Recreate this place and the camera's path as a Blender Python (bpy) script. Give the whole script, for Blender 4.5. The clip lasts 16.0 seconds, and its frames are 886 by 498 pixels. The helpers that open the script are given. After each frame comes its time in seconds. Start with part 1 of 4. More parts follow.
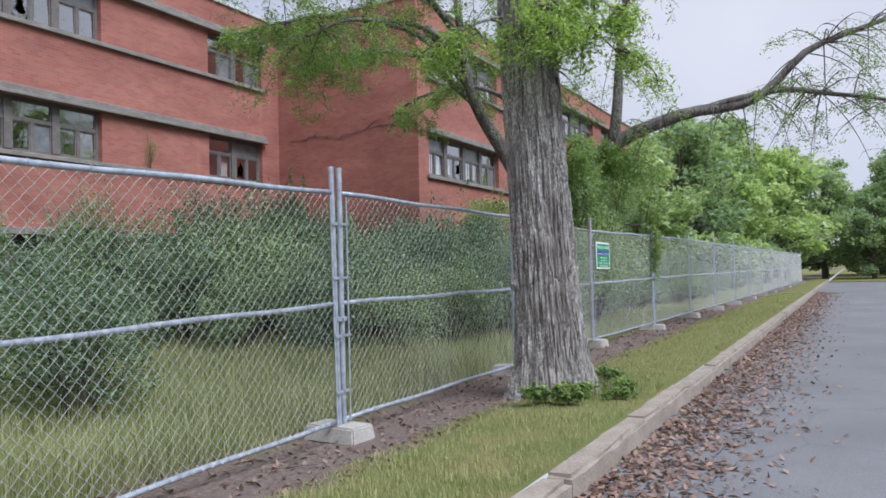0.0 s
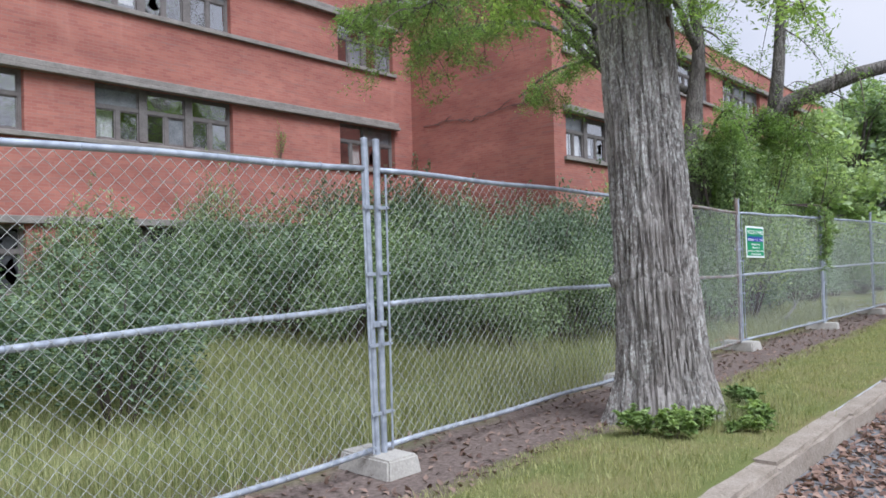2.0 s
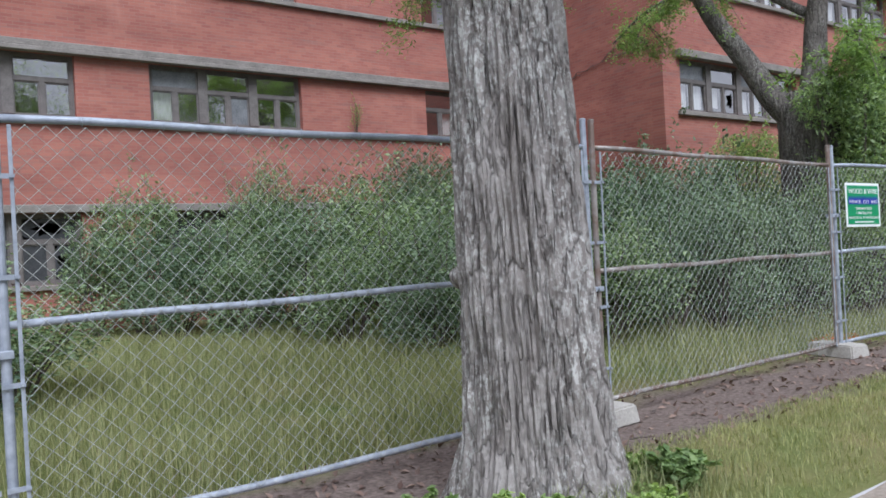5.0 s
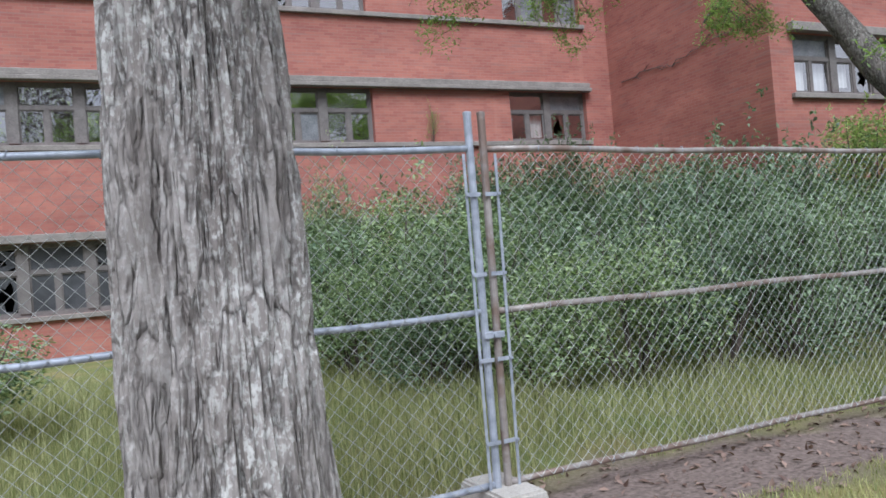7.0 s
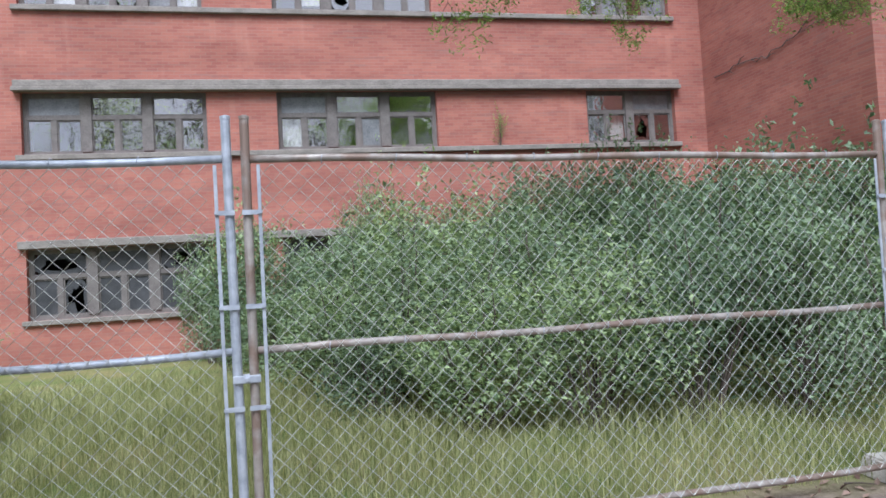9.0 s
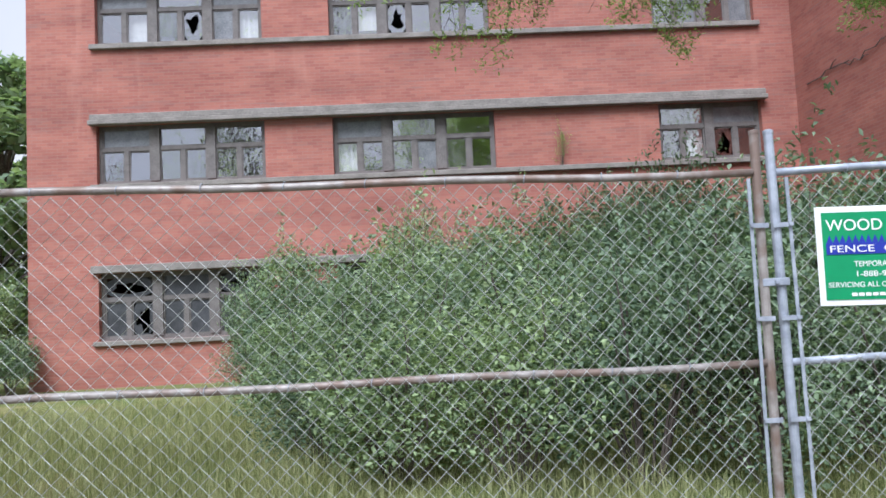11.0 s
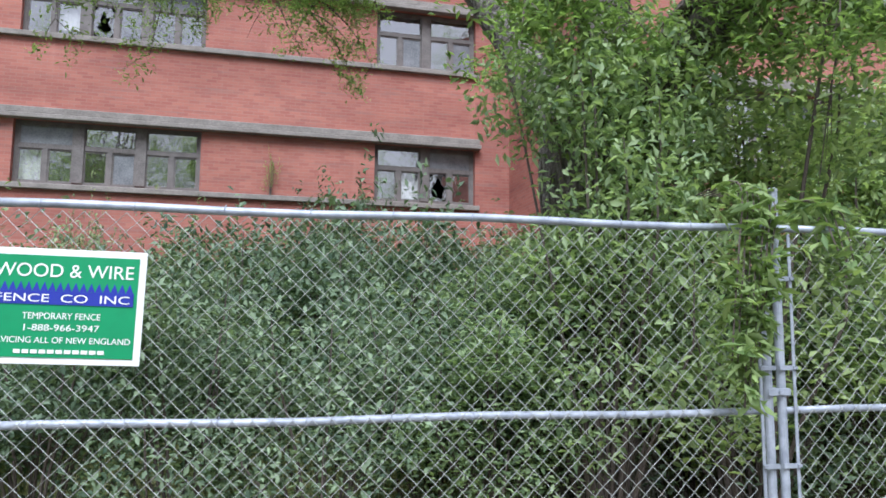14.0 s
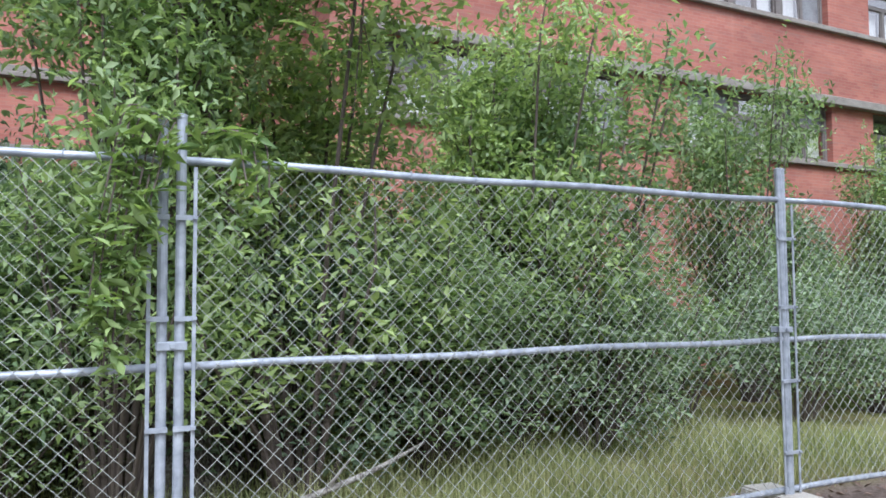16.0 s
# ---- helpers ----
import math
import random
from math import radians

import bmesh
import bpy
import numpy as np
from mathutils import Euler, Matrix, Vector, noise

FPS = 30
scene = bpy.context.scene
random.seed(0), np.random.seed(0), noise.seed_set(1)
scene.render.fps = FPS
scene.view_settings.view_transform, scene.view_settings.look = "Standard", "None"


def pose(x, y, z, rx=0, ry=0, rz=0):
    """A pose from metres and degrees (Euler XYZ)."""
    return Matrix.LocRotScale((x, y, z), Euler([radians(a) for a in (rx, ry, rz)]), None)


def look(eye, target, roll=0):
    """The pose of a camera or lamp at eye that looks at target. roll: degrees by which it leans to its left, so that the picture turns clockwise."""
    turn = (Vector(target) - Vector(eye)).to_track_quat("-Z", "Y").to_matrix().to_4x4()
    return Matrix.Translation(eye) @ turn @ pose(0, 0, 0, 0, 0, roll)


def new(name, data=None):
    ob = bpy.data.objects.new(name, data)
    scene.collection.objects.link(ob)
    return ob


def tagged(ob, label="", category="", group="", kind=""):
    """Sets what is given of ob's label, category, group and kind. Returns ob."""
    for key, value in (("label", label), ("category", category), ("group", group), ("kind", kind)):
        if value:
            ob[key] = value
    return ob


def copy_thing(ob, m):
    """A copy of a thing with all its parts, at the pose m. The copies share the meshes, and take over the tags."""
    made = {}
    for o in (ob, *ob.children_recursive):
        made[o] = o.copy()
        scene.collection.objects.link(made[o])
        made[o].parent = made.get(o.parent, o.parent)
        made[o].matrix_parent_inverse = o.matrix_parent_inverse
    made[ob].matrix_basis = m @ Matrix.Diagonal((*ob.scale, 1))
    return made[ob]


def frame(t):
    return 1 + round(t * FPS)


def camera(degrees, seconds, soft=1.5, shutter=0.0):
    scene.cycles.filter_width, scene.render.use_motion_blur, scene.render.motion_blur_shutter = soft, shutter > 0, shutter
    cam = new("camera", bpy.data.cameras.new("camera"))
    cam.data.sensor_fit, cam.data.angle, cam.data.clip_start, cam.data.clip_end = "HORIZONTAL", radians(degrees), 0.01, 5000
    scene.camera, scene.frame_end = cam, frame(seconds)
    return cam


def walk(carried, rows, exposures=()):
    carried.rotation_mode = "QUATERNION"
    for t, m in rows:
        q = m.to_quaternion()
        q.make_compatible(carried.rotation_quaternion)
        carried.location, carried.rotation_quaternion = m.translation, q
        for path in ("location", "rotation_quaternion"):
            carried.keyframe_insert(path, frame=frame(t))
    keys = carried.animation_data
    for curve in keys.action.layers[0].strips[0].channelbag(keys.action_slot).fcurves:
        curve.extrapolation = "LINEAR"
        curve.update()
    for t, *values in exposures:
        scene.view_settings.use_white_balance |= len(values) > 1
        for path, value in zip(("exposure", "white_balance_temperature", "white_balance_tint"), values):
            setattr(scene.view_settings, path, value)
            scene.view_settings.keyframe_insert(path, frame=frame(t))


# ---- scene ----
cam = camera(60.8, 16.0, soft=1.7)

PATH = [
    (0, (-0.118, -0.44, 1.199), (1.641, 0.51, 1.262), -1.4),
    (0.5, (0.194, -0.337, 1.217), (1.928, 0.656, 1.296), -1.1),
    (1, (0.585, -0.379, 1.203), (2.26, 0.712, 1.281), -1.2),
    (1.5, (0.958, -0.369, 1.213), (2.558, 0.828, 1.279), -1.4),
    (2, (1.341, -0.37, 1.227), (2.861, 0.93, 1.268), -1.6),
    (2.5, (1.784, -0.464, 1.211), (3.219, 0.929, 1.24), -1.8),
    (3, (2.256, -0.503, 1.198), (3.617, 0.963, 1.212), -2.1),
    (3.5, (2.773, -0.547, 1.21), (4.072, 0.974, 1.209), -2.2),
    (4, (3.326, -0.602, 1.212), (4.574, 0.96, 1.208), -2.3),
    (4.5, (3.918, -0.573, 1.205), (5.133, 1.015, 1.2), -2.5),
    (7, (6.64, -0.435, 1.26), (7.442, 1.397, 1.3), -4.6),
    (7.5, (7.168, -0.482, 1.266), (7.886, 1.384, 1.32), -4.0),
    (8, (7.679, -0.482, 1.275), (8.314, 1.413, 1.341), -3.4),
    (10.5, (10.049, -0.085, 1.262), (10.183, 1.908, 1.362), -3.6),
    (11, (10.534, -0.062, 1.297), (10.602, 1.932, 1.444), -2.8),
    (11.5, (10.958, -0.1, 1.304), (11.015, 1.886, 1.53), -1.8),
    (12, (11.426, -0.122, 1.33), (11.52, 1.852, 1.635), -1.0),
    (12.5, (11.885, -0.155, 1.348), (12.072, 1.812, 1.661), -0.6),
    (13, (12.35, -0.016, 1.32), (12.63, 1.945, 1.599), 0.0),
    (13.5, (12.884, 0.062, 1.314), (13.256, 2.01, 1.571), 0.2),
    (14, (13.398, 0.046, 1.332), (13.887, 1.973, 1.556), 0.5),
    (14.5, (13.941, 0.03, 1.345), (14.545, 1.927, 1.536), 0.7),
    (15, (14.43, -0.082, 1.344), (15.16, 1.776, 1.507), 1.25),
    (15.5, (14.93, -0.098, 1.305), (15.764, 1.717, 1.452), -0.1),
    (16, (15.462, -0.165, 1.27), (16.352, 1.62, 1.398), -0.25),
]
walk(cam, [(t, look(eye, target, roll)) for t, eye, target, roll in PATH],
     exposures=[(t, e, 5800, 8) for t, e in ((0, 0.5), (2, 0.65), (3, 0.65), (4, 0.5), (4.7, 0.5), (7, 0.7), (8, 0.9), (10.5, 0.9), (11.5, 0.85), (12, 0.45), (12.6, -0.45), (13, 0.55), (13.5, 0.85), (14.5, 0.95), (16, 1.0))])

# ---- world, sun, exposure ----
world = bpy.data.worlds.new("overcast_sky")
scene.world = world
world.use_nodes = True
wn, wl = world.node_tree.nodes, world.node_tree.links
wn.clear()
w_out = wn.new("ShaderNodeOutputWorld")
w_bg = wn.new("ShaderNodeBackground")
w_sky = wn.new("ShaderNodeTexSky")
w_sky.sky_type, w_sky.sun_disc = "NISHITA", False
w_sky.sun_elevation, w_sky.sun_rotation = radians(52), radians(197)
w_scale = wn.new("ShaderNodeVectorMath")
w_scale.operation = "SCALE"
w_scale.inputs["Scale"].default_value = 0.10
w_noise = wn.new("ShaderNodeTexNoise")
w_noise.inputs["Scale"].default_value, w_noise.inputs["Detail"].default_value = 2.2, 6
w_ramp = wn.new("ShaderNodeValToRGB")
w_ramp.color_ramp.elements[0].position, w_ramp.color_ramp.elements[0].color = 0.3, (0.66, 0.66, 0.76, 1)
w_ramp.color_ramp.elements[1].position, w_ramp.color_ramp.elements[1].color = 0.7, (0.95, 0.90, 0.93, 1)
w_mix = wn.new("ShaderNodeMix")
w_mix.data_type = "RGBA"
w_mix.inputs[0].default_value = 0.88
w_coord = wn.new("ShaderNodeTexCoord")
wl.new(w_coord.outputs["Generated"], w_noise.inputs["Vector"])
wl.new(w_sky.outputs[0], w_scale.inputs[0])
wl.new(w_noise.outputs[0], w_ramp.inputs[0])
wl.new(w_scale.outputs[0], w_mix.inputs[6])
wl.new(w_ramp.outputs[0], w_mix.inputs[7])
wl.new(w_mix.outputs[2], w_bg.inputs[0])
w_bg.inputs[1].default_value = 0.66
wl.new(w_bg.outputs[0], w_out.inputs[0])

sun = new("sun", bpy.data.lights.new("sun", "SUN"))
sun.data.energy, sun.data.angle, sun.data.color = 3.0, radians(36), (0.98, 0.98, 1.0)
sun.matrix_basis = look((4, -18, 32), (11, 5, 0))


# ---- materials ----
class Mat:
    """A node material with a principled shader and a few shortcuts."""

    def __init__(self, name, rough=0.7, metal=0.0, spec=0.4):
        self.m = bpy.data.materials.new(name)
        self.m.use_nodes = True
        self.n, self.l = self.m.node_tree.nodes, self.m.node_tree.links
        self.p = self.n["Principled BSDF"]
        self.p.inputs["Roughness"].default_value = rough
        self.p.inputs["Metallic"].default_value = metal
        self.p.inputs["Specular IOR Level"].default_value = spec

    def node(self, kind, **vals):
        nd = self.n.new(kind)
        for k, v in vals.items():
            nd.inputs[k].default_value = v
        return nd

    def coord(self, scale=(1, 1, 1), which="Object"):
        tc = self.n.new("ShaderNodeTexCoord")
        mp = self.n.new("ShaderNodeMapping")
        mp.inputs["Scale"].default_value = scale
        self.l.new(tc.outputs[which], mp.inputs[0])
        return mp.outputs[0]

    def world_pos(self, scale=(1, 1, 1)):
        g = self.n.new("ShaderNodeNewGeometry")
        mp = self.n.new("ShaderNodeMapping")
        mp.inputs["Scale"].default_value = scale
        self.l.new(g.outputs["Position"], mp.inputs[0])
        return mp.outputs[0]

    def noise(self, vec, scale, detail=4, rough=0.55):
        nz = self.node("ShaderNodeTexNoise", Scale=scale, Detail=detail, Roughness=rough)
        self.l.new(vec, nz.inputs["Vector"])
        return nz.outputs[0]

    def ramp(self, fac, *stops):
        r = self.n.new("ShaderNodeValToRGB")
        e = r.color_ramp.elements
        while len(e) < len(stops):
            e.new(0.5)
        for el, (pos, col) in zip(e, stops):
            el.position, el.color = pos, (*col, 1)
        self.l.new(fac, r.inputs[0])
        return r.outputs[0]

    def mix(self, fac, a, b, mode="MIX"):
        mx = self.n.new("ShaderNodeMix")
        mx.data_type, mx.blend_type = "RGBA", mode
        for src, i in ((fac, 0), (a, 6), (b, 7)):
            if isinstance(src, (int, float)):
                mx.inputs[i].default_value = src
            elif isinstance(src, tuple):
                mx.inputs[i].default_value = (*src, 1)
            else:
                self.l.new(src, mx.inputs[i])
        return mx.outputs[2]

    def color(self, out):
        self.l.new(out, self.p.inputs["Base Color"])
        return self

    def bump(self, height, strength=0.4, dist=0.01):
        b = self.node("ShaderNodeBump", Strength=strength, Distance=dist)
        self.l.new(height, b.inputs["Height"])
        self.l.new(b.outputs[0], self.p.inputs["Normal"])
        return self


def speckled(name, c0, c1, scale=8, fine=60, rough=0.8, bump=0.3, dist=0.006, metal=0.0, spec=0.4, stretch=(1, 1, 1)):
    k = Mat(name, rough, metal, spec)
    v = k.coord(stretch)
    big = k.ramp(k.noise(v, scale), (0.35, c0), (0.68, c1))
    small = k.noise(v, fine, 6)
    k.color(k.mix(0.35, big, k.ramp(small, (0.3, tuple(c * 0.55 for c in c0)), (0.7, tuple(min(1, c * 1.25) for c in c1)))))
    k.bump(small, bump, dist)
    return k.m


def brick_material(name, along):
    """Red running-bond brick, 203 x 57 mm with 10 mm joints, on a wall that runs along x or y."""
    k = Mat(name, 0.85, 0, 0.25)
    g = k.n.new("ShaderNodeNewGeometry")
    sp = k.n.new("ShaderNodeSeparateXYZ")
    cb = k.n.new("ShaderNodeCombineXYZ")
    k.l.new(g.outputs["Position"], sp.inputs[0])
    k.l.new(sp.outputs[along], cb.inputs[0])
    k.l.new(sp.outputs["Z"], cb.inputs[1])
    br = k.node("ShaderNodeTexBrick", Scale=1.0)
    br.inputs["Brick Width"].default_value = 0.213
    br.inputs["Row Height"].default_value = 0.0677
    br.inputs["Mortar Size"].default_value = 0.006
    br.inputs["Mortar Smooth"].default_value = 0.3
    br.inputs["Color1"].default_value = (0.40, 0.160, 0.124, 1)
    br.inputs["Color2"].default_value = (0.325, 0.120, 0.098, 1)
    br.inputs["Mortar"].default_value = (0.35, 0.19, 0.155, 1)
    k.l.new(cb.outputs[0], br.inputs["Vector"])
    wide = k.world_pos((0.5, 0.5, 1.4))
    patch = k.ramp(k.noise(wide, 0.9, 5), (0.33, (0.78, 0.74, 0.74)), (0.66, (1.12, 1.12, 1.1)))
    col = k.mix(1.0, br.outputs["Color"], patch, "MULTIPLY")
    rows = k.noise(k.world_pos((0.9, 0.9, 15)), 1.0, 5, 0.7)
    col = k.mix(k.ramp(rows, (0.54, (0, 0, 0)), (0.66, (0.6, 0.6, 0.6))), col, (0.25, 0.15, 0.135))
    stain = k.noise(k.world_pos((2.2, 2.2, 0.35)), 1.1, 5)
    col = k.mix(k.ramp(stain, (0.62, (0, 0, 0)), (0.8, (0.4, 0.4, 0.4))), col, (0.50, 0.25, 0.2))
    k.color(col)
    h = k.mix(0.25, br.outputs["Fac"], k.noise(k.world_pos(), 45, 4))
    k.bump(h, 0.5, -0.006)
    return k.m


def leaf_material(name, dark, light, trans=0.3):
    k = Mat(name, 0.55, 0, 0.3)
    g = k.n.new("ShaderNodeNewGeometry")
    oi = k.n.new("ShaderNodeObjectInfo")
    c = k.ramp(g.outputs["Random Per Island"], (0.0, dark), (0.75, light), (1.0, tuple(min(1, x * 1.25) for x in light)))
    tint = k.ramp(oi.outputs["Random"], (0.0, (0.72, 0.77, 0.78)), (0.55, (0.99, 1.0, 0.98)), (1.0, (1.26, 1.23, 1.04)))
    c = k.mix(1.0, c, tint, "MULTIPLY")
    k.color(c)
    tr = k.n.new("ShaderNodeBsdfTranslucent")
    k.l.new(k.mix(1.0, c, (1.3, 1.4, 0.7), "MULTIPLY"), tr.inputs[0])
    ms = k.n.new("ShaderNodeMixShader")
    ms.inputs[0].default_value = trans
    k.l.new(k.p.outputs[0], ms.inputs[1])
    k.l.new(tr.outputs[0], ms.inputs[2])
    k.l.new(ms.outputs[0], k.n["Material Output"].inputs[0])
    return k.m


def ground_material():
    """Lawn beside the kerb, bare earth under the fence, dry meadow behind it."""
    k = Mat("ground_soil_and_turf", 0.95, 0, 0.1)
    pos = k.world_pos()
    sp = k.n.new("ShaderNodeSeparateXYZ")
    k.l.new(pos, sp.inputs[0])
    wob = k.noise(pos, 1.3, 5)
    ma = k.n.new("ShaderNodeMath")
    ma.operation = "MULTIPLY_ADD"
    ma.inputs[1].default_value = 0.9
    k.l.new(wob, ma.inputs[0])
    k.l.new(sp.outputs["Y"], ma.inputs[2])
    fine = k.noise(pos, 30, 6)
    soil = k.ramp(fine, (0.3, (0.10, 0.078, 0.068)), (0.7, (0.24, 0.185, 0.165)))
    turf = k.ramp(k.noise(pos, 2.0, 5), (0.35, (0.14, 0.16, 0.055)), (0.65, (0.21, 0.185, 0.085)))
    mead = k.ramp(k.noise(pos, 1.0, 5), (0.35, (0.12, 0.16, 0.05)), (0.65, (0.24, 0.21, 0.10)))
    mr = k.node("ShaderNodeMapRange")
    mr.inputs[1].default_value, mr.inputs[2].default_value = 2.75, 3.05
    k.l.new(ma.outputs[0], mr.inputs[0])
    mr2 = k.node("ShaderNodeMapRange")
    mr2.inputs[1].default_value, mr2.inputs[2].default_value = 3.85, 4.3
    k.l.new(ma.outputs[0], mr2.inputs[0])
    k.color(k.mix(mr2.outputs[0], k.mix(mr.outputs[0], turf, soil), mead))
    k.bump(fine, 0.7, 0.03)
    return k.m


def asphalt_material():
    k = Mat("asphalt", 0.9, 0, 0.25)
    v = k.world_pos()
    agg = k.node("ShaderNodeTexVoronoi", Scale=90)
    k.l.new(v, agg.inputs["Vector"])
    c = k.ramp(k.noise(v, 0.7, 6), (0.3, (0.17, 0.165, 0.175)), (0.7, (0.25, 0.24, 0.25)))
    c = k.mix(0.35, c, k.ramp(agg.outputs["Distance"], (0.1, (0.32, 0.31, 0.31)), (0.6, (0.1, 0.1, 0.105))))
    crack = k.node("ShaderNodeTexVoronoi", Scale=0.55)
    crack.feature = "DISTANCE_TO_EDGE"
    wv = k.mix(0.12, v, k.noise(v, 3, 4))
    k.l.new(wv, crack.inputs["Vector"])
    c = k.mix(k.ramp(crack.outputs["Distance"], (0.0, (0.22, 0.22, 0.22)), (0.008, (0, 0, 0))), c, (0.05, 0.05, 0.05))
    k.color(c)
    k.bump(agg.outputs["Distance"], 0.5, 0.006)
    return k.m


def bark_material(name, c0, c1, lichen):
    """Long furrowed plates with dark cracks between them, and pale lichen flecks."""
    k = Mat(name, 0.95, 0, 0.15)
    warp = k.mix(0.06, k.coord((1, 1, 0.25)), k.noise(k.coord((1, 1, 0.5)), 5, 3))
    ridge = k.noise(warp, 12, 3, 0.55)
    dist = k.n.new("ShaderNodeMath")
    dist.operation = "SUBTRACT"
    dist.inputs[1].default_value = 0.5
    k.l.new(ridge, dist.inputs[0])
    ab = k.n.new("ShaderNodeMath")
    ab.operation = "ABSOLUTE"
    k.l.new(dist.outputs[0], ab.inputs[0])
    plates = k.noise(k.coord((1, 1, 0.3)), 9, 6, 0.65)
    c = k.ramp(plates, (0.32, c0), (0.66, c1))
    spots = k.noise(k.coord((1, 1, 0.7)), 46, 5, 0.65)
    zone = k.noise(k.coord((1, 1, 0.5)), 2.6, 4)
    fleck = k.mix(1.0, k.ramp(spots, (0.49, (0, 0, 0)), (0.57, (0.8, 0.8, 0.8))), k.ramp(zone, (0.34, (0, 0, 0)), (0.58, (1, 1, 1))), "MULTIPLY")
    c = k.mix(fleck, c, lichen)
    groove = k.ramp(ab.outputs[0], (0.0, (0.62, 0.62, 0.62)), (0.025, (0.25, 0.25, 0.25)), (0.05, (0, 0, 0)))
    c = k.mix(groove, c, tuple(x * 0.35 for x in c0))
    k.color(c)
    h = k.mix(0.25, k.ramp(ab.outputs[0], (0.0, (0, 0, 0)), (0.09, (1, 1, 1))), spots)
    k.bump(h, 0.8, 0.02)
    return k.m


def glass_material():
    """Old reflective sheet glass."""
    k = Mat("window_glass", 0.03)
    k.n.remove(k.p)
    gl = k.n.new("ShaderNodeBsdfGlossy")
    gl.inputs["Roughness"].default_value = 0.03
    gl.inputs["Color"].default_value = (0.9, 0.9, 0.9, 1)
    tp = k.n.new("ShaderNodeBsdfTransparent")
    tp.inputs[0].default_value = (0.8, 0.82, 0.82, 1)
    nz = k.noise(k.world_pos(), 2.3, 3)
    b = k.node("ShaderNodeBump", Strength=0.4, Distance=0.03)
    k.l.new(nz, b.inputs["Height"])
    k.l.new(b.outputs[0], gl.inputs["Normal"])
    ms = k.n.new("ShaderNodeMixShader")
    ms.inputs[0].default_value = 0.5
    k.l.new(tp.outputs[0], ms.inputs[1])
    k.l.new(gl.outputs[0], ms.inputs[2])
    k.l.new(ms.outputs[0], k.n["Material Output"].inputs[0])
    return k.m


def galvanised(name, c0, c1, rust, amount):
    k = Mat(name, 0.5, 0.3, 0.5)
    v = k.world_pos()
    c = k.ramp(k.noise(v, 14, 5), (0.35, c0), (0.65, c1))
    r = k.noise(k.world_pos((1, 1, 1)), 5.5, 6)
    c = k.mix(k.ramp(r, (amount, (0, 0, 0)), (amount + 0.12, (0.85, 0.85, 0.85))), c, rust)
    k.color(c)
    k.bump(k.noise(v, 120, 3), 0.2, 0.002)
    return k.m


def plain(name, col, rough=0.6, spec=0.4, var=0.12):
    k = Mat(name, rough, 0, spec)
    k.color(k.ramp(k.noise(k.world_pos(), 9, 5), (0.3, tuple(c * (1 - var) for c in col)), (0.7, tuple(min(1, c * (1 + var)) for c in col))))
    return k.m


M_BRICK_X = brick_material("red_brick_along_x", "X")
M_BRICK_Y = brick_material("red_brick_along_y", "Y")
M_STONE = speckled("weathered_stone_band", (0.17, 0.15, 0.135), (0.30, 0.27, 0.245), 3, 25, 0.9, 0.4, 0.01, stretch=(1, 1, 2))
M_COPING = speckled("pale_metal_coping", (0.5, 0.49, 0.5), (0.68, 0.67, 0.68), 2, 20, 0.6, 0.1, 0.003)
M_FRAME = speckled("taupe_window_paint", (0.12, 0.105, 0.10), (0.19, 0.17, 0.16), 5, 40, 0.7, 0.2, 0.004)
M_GLASS = glass_material()
# Basement panes are near black: the unlit room behind is painted into them.
M_DARK_PANE = speckled("basement_glass_painted_dark", (0.035, 0.036, 0.04), (0.075, 0.076, 0.082), 4, 30, 0.35, 0.2, 0.003, spec=0.5)
M_DUSTY = speckled("dusty_window_glass", (0.13, 0.135, 0.145), (0.24, 0.245, 0.26), 3, 30, 0.25, 0.15, 0.003, spec=0.7)
M_SHADE = plain("white_window_shade", (0.75, 0.74, 0.72), 0.9, 0.1)
# Dark paint gives the rooms behind the glass their indoor shade.
M_ROOM = plain("room_plaster_painted_shade", (0.11, 0.105, 0.10), 0.95, 0.1)
M_ROOF = speckled("roof_felt", (0.08, 0.08, 0.08), (0.14, 0.14, 0.14))
M_GROUND = ground_material()
M_ASPHALT = asphalt_material()
M_KERB = speckled("worn_kerb_concrete", (0.24, 0.195, 0.155), (0.40, 0.34, 0.29), 4, 45, 0.95, 0.6, 0.012)
M_CONCRETE = speckled("pale_concrete", (0.36, 0.33, 0.30), (0.5, 0.47, 0.43), 5, 60, 0.95, 0.4, 0.006)
M_GALV = galvanised("galvanised_steel", (0.30, 0.325, 0.385), (0.47, 0.50, 0.57), (0.26, 0.15, 0.10), 0.74)
M_RUST = galvanised("rust_stained_steel", (0.27, 0.235, 0.215), (0.40, 0.36, 0.34), (0.21, 0.14, 0.11), 0.46)
M_WIRE = galvanised("galvanised_wire", (0.40, 0.41, 0.40), (0.54, 0.55, 0.53), (0.36, 0.30, 0.25), 0.62)
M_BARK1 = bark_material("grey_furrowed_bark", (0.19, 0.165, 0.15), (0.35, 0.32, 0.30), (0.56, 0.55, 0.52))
M_BARK2 = bark_material("dark_rough_bark", (0.075, 0.065, 0.058), (0.19, 0.165, 0.15), (0.30, 0.29, 0.26))
M_SCAR = speckled("rotten_heartwood", (0.03, 0.018, 0.014), (0.09, 0.05, 0.038), 9, 50, 0.95, 0.6, 0.01, stretch=(1, 1, 0.2))
M_TWIG = plain("dead_twig", (0.13, 0.105, 0.095), 0.95, 0.1)
M_LEAF_BUSH = leaf_material("bush_leaves", (0.075, 0.122, 0.078), (0.27, 0.34, 0.225))
